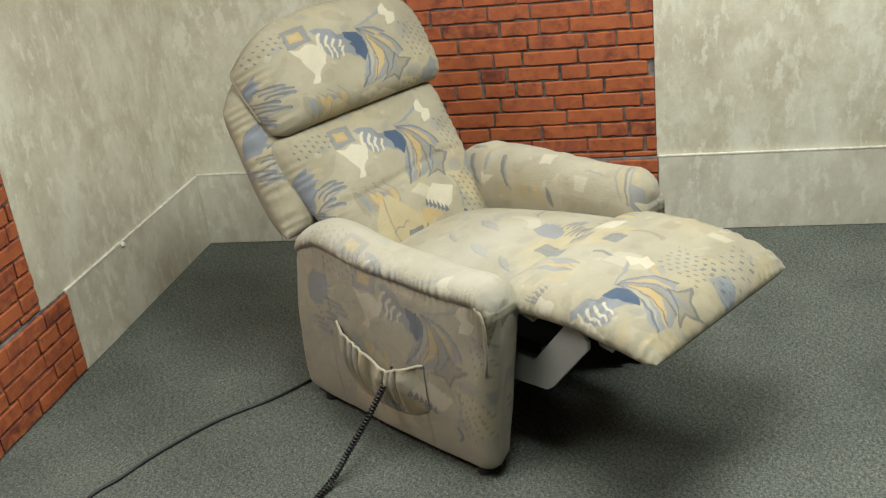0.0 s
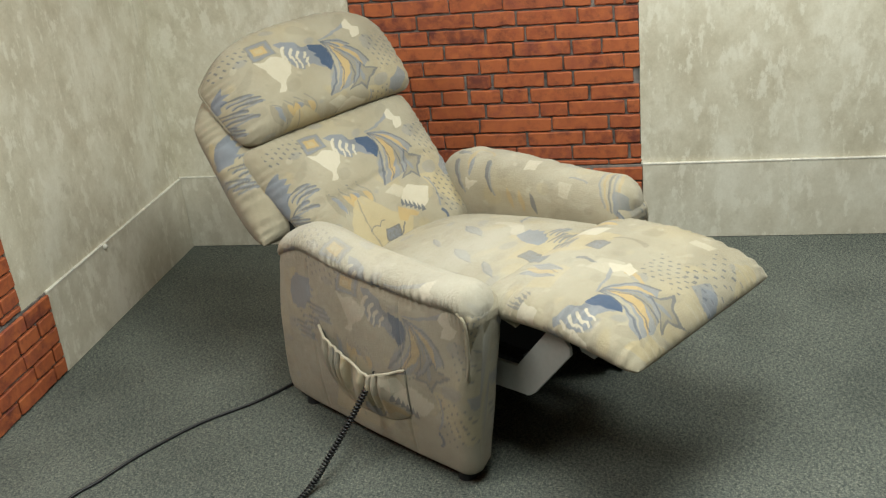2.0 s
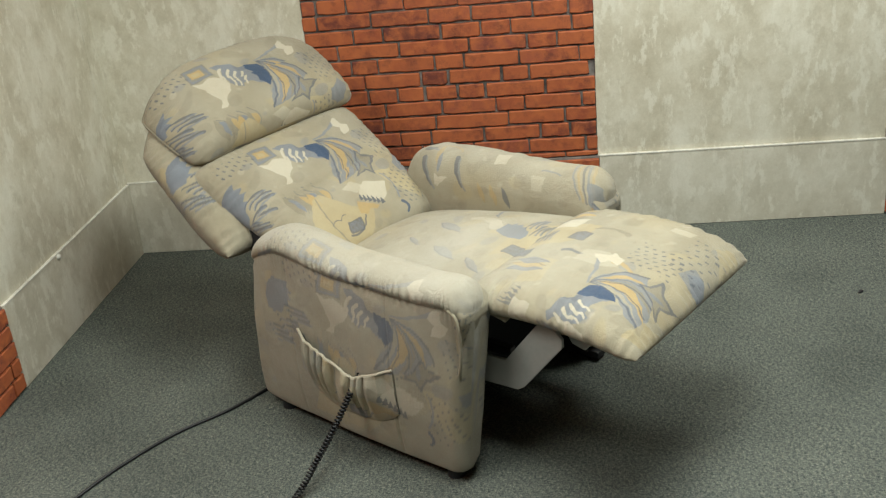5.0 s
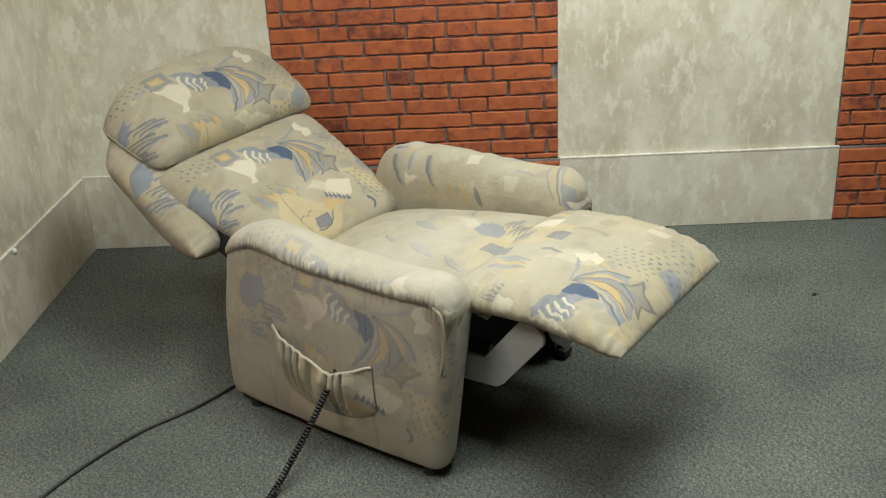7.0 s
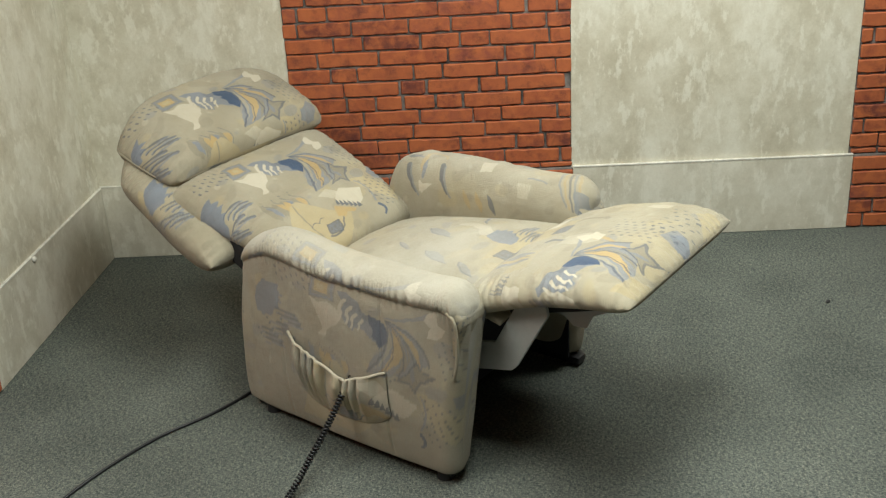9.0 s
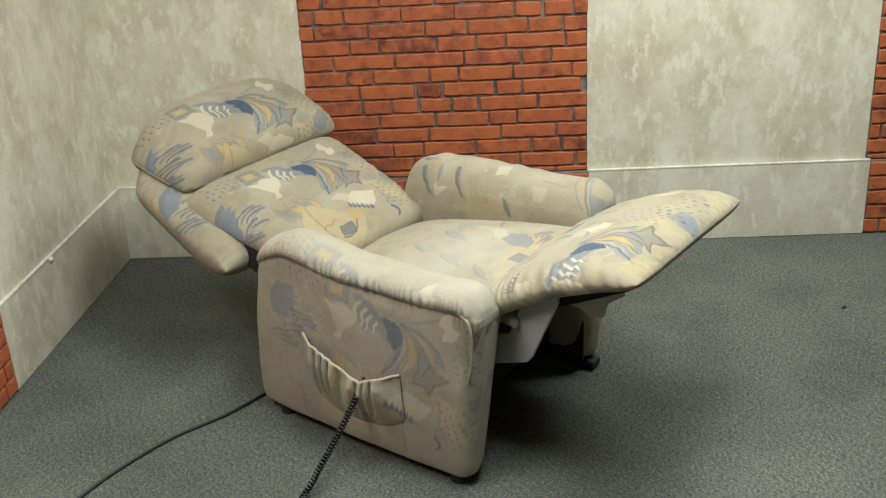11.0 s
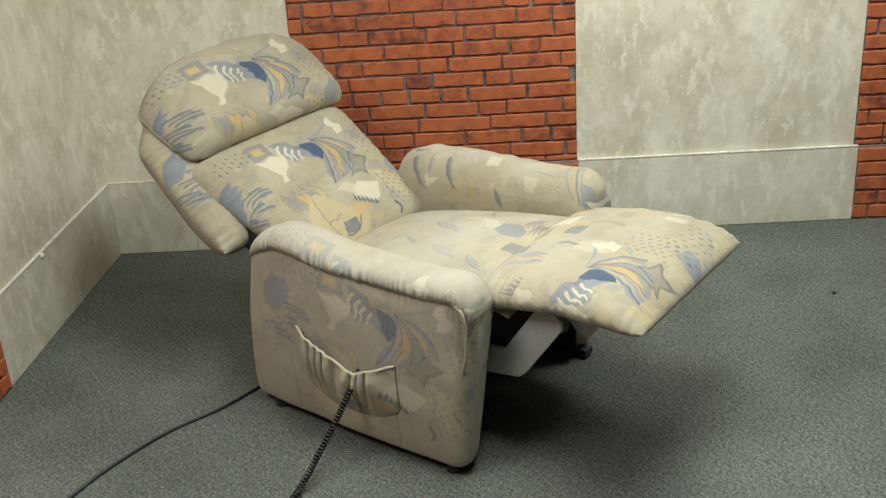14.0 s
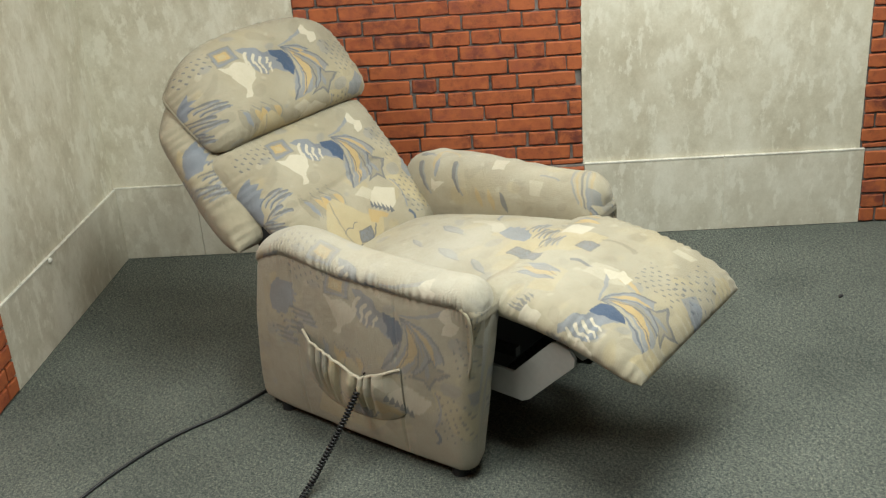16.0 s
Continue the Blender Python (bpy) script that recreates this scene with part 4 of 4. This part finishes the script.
def coiled_lead():
    top = CHAIR @ Vector((-0.320, -0.462, 0.286))
    path = spline([tuple(CHAIR @ Vector((-0.318, -0.443, 0.255))), tuple(top), tuple(top.lerp(Vector(COIL_END), 0.34) - Vector((0, 0, 0.012))), tuple(top.lerp(Vector(COIL_END), 0.67) - Vector((0, 0, 0.012))), COIL_END, (COIL_END[0] - 0.10, COIL_END[1] - 0.28, 0.013)], 1500)
    T = np.gradient(path, axis=0)
    T /= np.linalg.norm(T, axis=1)[:, None]
    A = np.cross(T, [0.3, 0.2, 1.0])
    A /= np.linalg.norm(A, axis=1)[:, None]
    B = np.cross(T, A)
    ph = arc_length(path) / 0.0105 * 2 * np.pi
    coil = path + 0.0075 * (np.cos(ph)[:, None] * A + np.sin(ph)[:, None] * B)
    tagged(finish("coiled_cable", tube_mesh("coiled_cable", coil, 0.0034, 7), BLACK_RUBBER), "black coiled handset cable hanging from the pocket", "cable")


coiled_lead()


def small_things():
    bm = bmesh.new()
    bmesh.ops.create_uvsphere(bm, u_segments=14, v_segments=8, radius=0.011, matrix=pose(-0.700, -0.026, 0.318))
    ob = part("wall_stud", bm, EDGE_WHITE, None, "", True)
    ob.matrix_basis = LEFT
    tagged(ob, "small white plastic stud on the skirting edge", "stud")
    bm = bmesh.new()
    bmesh.ops.create_icosphere(bm, subdivisions=2, radius=0.009)
    for v in bm.verts:
        v.co = Vector((v.co.x * 1.5, v.co.y * 0.8, v.co.z * 0.45)) * random.uniform(0.75, 1.2)
    ob = part("lint_fluff", bm, BLACK_PLASTIC)
    ob.matrix_basis = pose(2.901, -0.686, 0.005, 0, 0, 40)
    tagged(ob, "tiny dark fluff scrap lying on the carpet", "fluff")
    bm = bmesh.new()
    box(bm, 2.5945, 2.6025, -0.0245, -0.0215, 0.004, 0.326, 0.001)
    part("joint_strip", bm, DADO, wall_back, "pale skirting joint strip")


small_things()

# ---------------------------------------------------------------- bricks, course by course
BRICKS = {}


def brick_mesh(kind):
    if kind not in BRICKS:
        w, h, seed = kind
        rnd = random.Random(seed * 37 + round(w * 1000))
        bm = bmesh.new()
        box(bm, -w / 2, w / 2, -0.0115, 0.0, -h / 2, h / 2)
        bmesh.ops.bevel(bm, geom=[e for e in bm.edges if abs(e.verts[0].co.y - e.verts[1].co.y) > 0.005], offset=min(0.0035, h * 0.2), segments=1, affect="EDGES")
        front = [v for v in bm.verts if v.co.y < -0.005]
        bmesh.ops.bevel(bm, geom=[e for e in bm.edges if all(v in front for v in e.verts)], offset=0.0034, segments=1, affect="EDGES")
        bmesh.ops.subdivide_edges(bm, edges=[e for e in bm.edges if abs(e.verts[0].co.x - e.verts[1].co.x) > 0.04], cuts=5)
        shift = Vector((rnd.uniform(0, 9), rnd.uniform(0, 9), rnd.uniform(0, 9)))
        for v in bm.verts:
            if v.co.y < -0.001:
                wave = noise.noise_vector(v.co * 38 + shift)
                rough = noise.noise_vector(v.co * 120 + shift)
                v.co += Vector((wave.x * 0.0045 + rough.x * 0.0018, wave.y * 0.0008, wave.z * 0.0042 + rough.z * 0.0016))
        mesh = bpy.data.meshes.new("brick")
        bm.to_mesh(mesh)
        bm.free()
        mesh.materials.append(BRICK)
        BRICKS[kind] = mesh
    return BRICKS[kind]


# joints of the courses above the skirting line, lowest first
BOND = (
    (1.733, 1.967), (1.209, 1.334, 1.553, 1.786, 1.902), (1.142, 1.361, 1.657, 1.884), (1.159, 1.393, 1.610, 1.725, 1.954),
    (1.213, 1.327, 1.460, 1.572, 1.813), (1.089, 1.314, 1.428, 1.640, 1.753, 1.989), (1.040, 1.150, 1.377, 1.494, 1.716, 1.951),
    (0.899, 0.994, 1.239, 1.520, 1.750, 1.866), (1.064, 1.182, 1.411, 1.573, 1.689, 1.925), (0.921, 1.142, 1.368, 1.538, 1.778, 1.914),
)


def lay_bricks(wall, x0, x1, z0, z1, pitch, y, seed, bond=()):
    rnd = random.Random(seed)
    z, course = z0, 0
    while z < z1 - 0.01:
        h = min(pitch, z1 - z)
        joints = [j for j in (bond[course] if course < len(bond) else ()) if x0 + 0.03 < j < x1 - 0.02]
        course += 1
        spans = []
        if joints:
            while joints[0] - x0 > 0.24:
                joints.insert(0, joints[0] - rnd.choice((0.225, 0.115, 0.215)))
            while x1 - joints[-1] > 0.26:
                joints.append(joints[-1] + rnd.choice((0.225, 0.115, 0.235)))
            stops = [x0 - 0.005, *joints, x1 + 0.005]
            spans = [(a + 0.005, b - 0.005) for a, b in zip(stops, stops[1:])]
        else:
            x = x0 - rnd.choice((0.02, 0.06, 0.11, 0.15))
            while x < x1:
                w = rnd.choice((0.205, 0.215, 0.225, 0.105, 0.112, 0.218))
                spans.append((max(x, x0), min(x + w, x1)))
                x += w + 0.0095
        for a, b in spans:
            if b - a < 0.02:
                continue
            ob = new("brick", brick_mesh((round(b - a, 2), round(h - 0.0092, 3), rnd.randrange(4))))
            ob.parent = wall
            ob.matrix_basis = pose((a + b) / 2, y - rnd.uniform(0, 0.0016), z + h / 2 + rnd.uniform(-0.001, 0.001), 0, rnd.uniform(-0.8, 0.8), 0)
        z += h


for wall, x0, x1, x2, top, seed in ((wall_back, BRICK_X0 + 0.001, BRICK_X1 - 0.001, BRICK_X1 + 0.003, 0.356 + 17 * 0.0628, 3), (wall_back, PANEL_X1 + 0.002, 3.75, 3.75, 0.356 + 17 * 0.0628, 5), (wall_left, -2.3, -1.248, -1.106, 0.356 + 12 * 0.0628, 8)):
    low = x0 if wall is wall_left or seed == 3 else PANEL_X1 + 0.02
    lay_bricks(wall, low, x2, 0.003, DADO_H - 0.004, 0.0642, -0.0152, seed + 20)
    lay_bricks(wall, x0, x1, DADO_H + 0.001, 0.356, 0.03, -0.0032, seed + 40)
    lay_bricks(wall, x0, x1, 0.356, top, 0.0628, -0.0032, seed, BOND if seed == 3 else ())


def brick_field(wall, areas, y, seed):
    """The bricks further off, joined into one."""
    rnd = random.Random(seed)
    verts, faces = [], []
    for x0, x1, z0, z1 in areas:
        z = z0
        while z + 0.05 < z1:
            x = x0 - rnd.choice((0.02, 0.06, 0.11, 0.15))
            while x < x1:
                w = rnd.choice((0.185, 0.195, 0.205, 0.165, 0.098, 0.108, 0.125, 0.19))
                a, b = max(x, x0), min(x + w, x1)
                x += w + 0.009
                if b - a < 0.02:
                    continue
                k, c, d = len(verts), z + 0.004, z + 0.0588
                for yy, e in ((y, 0.0), (y - 0.0085, 0.0025)):
                    verts += [(a + e, yy, c + e), (b - e, yy, c + e), (b - e, yy, d - e), (a + e, yy, d - e)]
                faces += [(k + 4, k + 5, k + 6, k + 7)] + [(k + i, k + (i + 1) % 4, k + 4 + (i + 1) % 4, k + 4 + i) for i in range(4)]
            z += 0.0628
    mesh = bpy.data.meshes.new("brick_field")
    mesh.from_pydata(verts, [], faces)
    tagged(finish("brick_field", mesh, BRICK, wall, "red brick courses"), kind="stuff")


TOP = 0.356 + 17 * 0.0628
brick_field(wall_back, [(BRICK_X0 + 0.001, BRICK_X1 - 0.001, TOP, WALL_H - 0.01), (PANEL_X1 + 0.002, 3.75, TOP, WALL_H - 0.01), (3.758, 5.88, DADO_H + 0.028, WALL_H - 0.01)], -0.0032, 61)
brick_field(wall_left, [(-7.3, -2.308, DADO_H + 0.028, WALL_H - 0.01), (-2.3, -1.248, 0.356 + 12 * 0.0628, WALL_H - 0.01)], -0.0032, 62)


# ---------------------------------------------------------------- movement
BACK_TILT = [(0, 27.0), (0.5, 24.7), (1, 22.3), (1.5, 20.3), (2, 18.1), (2.5, 16.1), (3, 13.7), (3.5, 11.6), (6, 1.8), (6.5, 0.1), (7, 0.0), (7.5, -0.2), (8, -1.1),
             (10.5, -6.8), (11, -6.8), (11.5, -6.8), (12, -4.5), (12.5, -1.1), (13, 2.4), (13.5, 4.8), (14, 7.3), (14.5, 9.7), (15, 12.2), (15.5, 14.7), (16, 17.2)]
LEG_TILT = [(0, 0.5), (3.5, 0.5), (6, -0.1), (6.5, 0.0), (7, 0.0), (7.5, -1.3), (8, -6.2), (10.5, -25.7), (11, -25.8), (11.5, -25.8), (12, -23.6), (12.5, -19.2),
            (13, -14.6), (13.5, -11.1), (14, -6.2), (14.5, -1.9), (15, 2.5), (15.5, 6.7), (16, 10.5)]


def motions():
    walk(backrest, [(t, pose(BACK_PIVOT[0], 0, BACK_PIVOT[1], 0, a, 0)) for t, a in BACK_TILT])
    walk(leg_rest, [(t, pose(LEG_PIVOT[0], 0, LEG_PIVOT[1], 0, a, 0)) for t, a in LEG_TILT])
    for ob in links:
        walk(ob, [(t, pose(LINK_PIVOT[0], 0, LINK_PIVOT[1] - 0.0038 * a, 0, a * 0.58, 0)) for t, a in LEG_TILT])


motions()
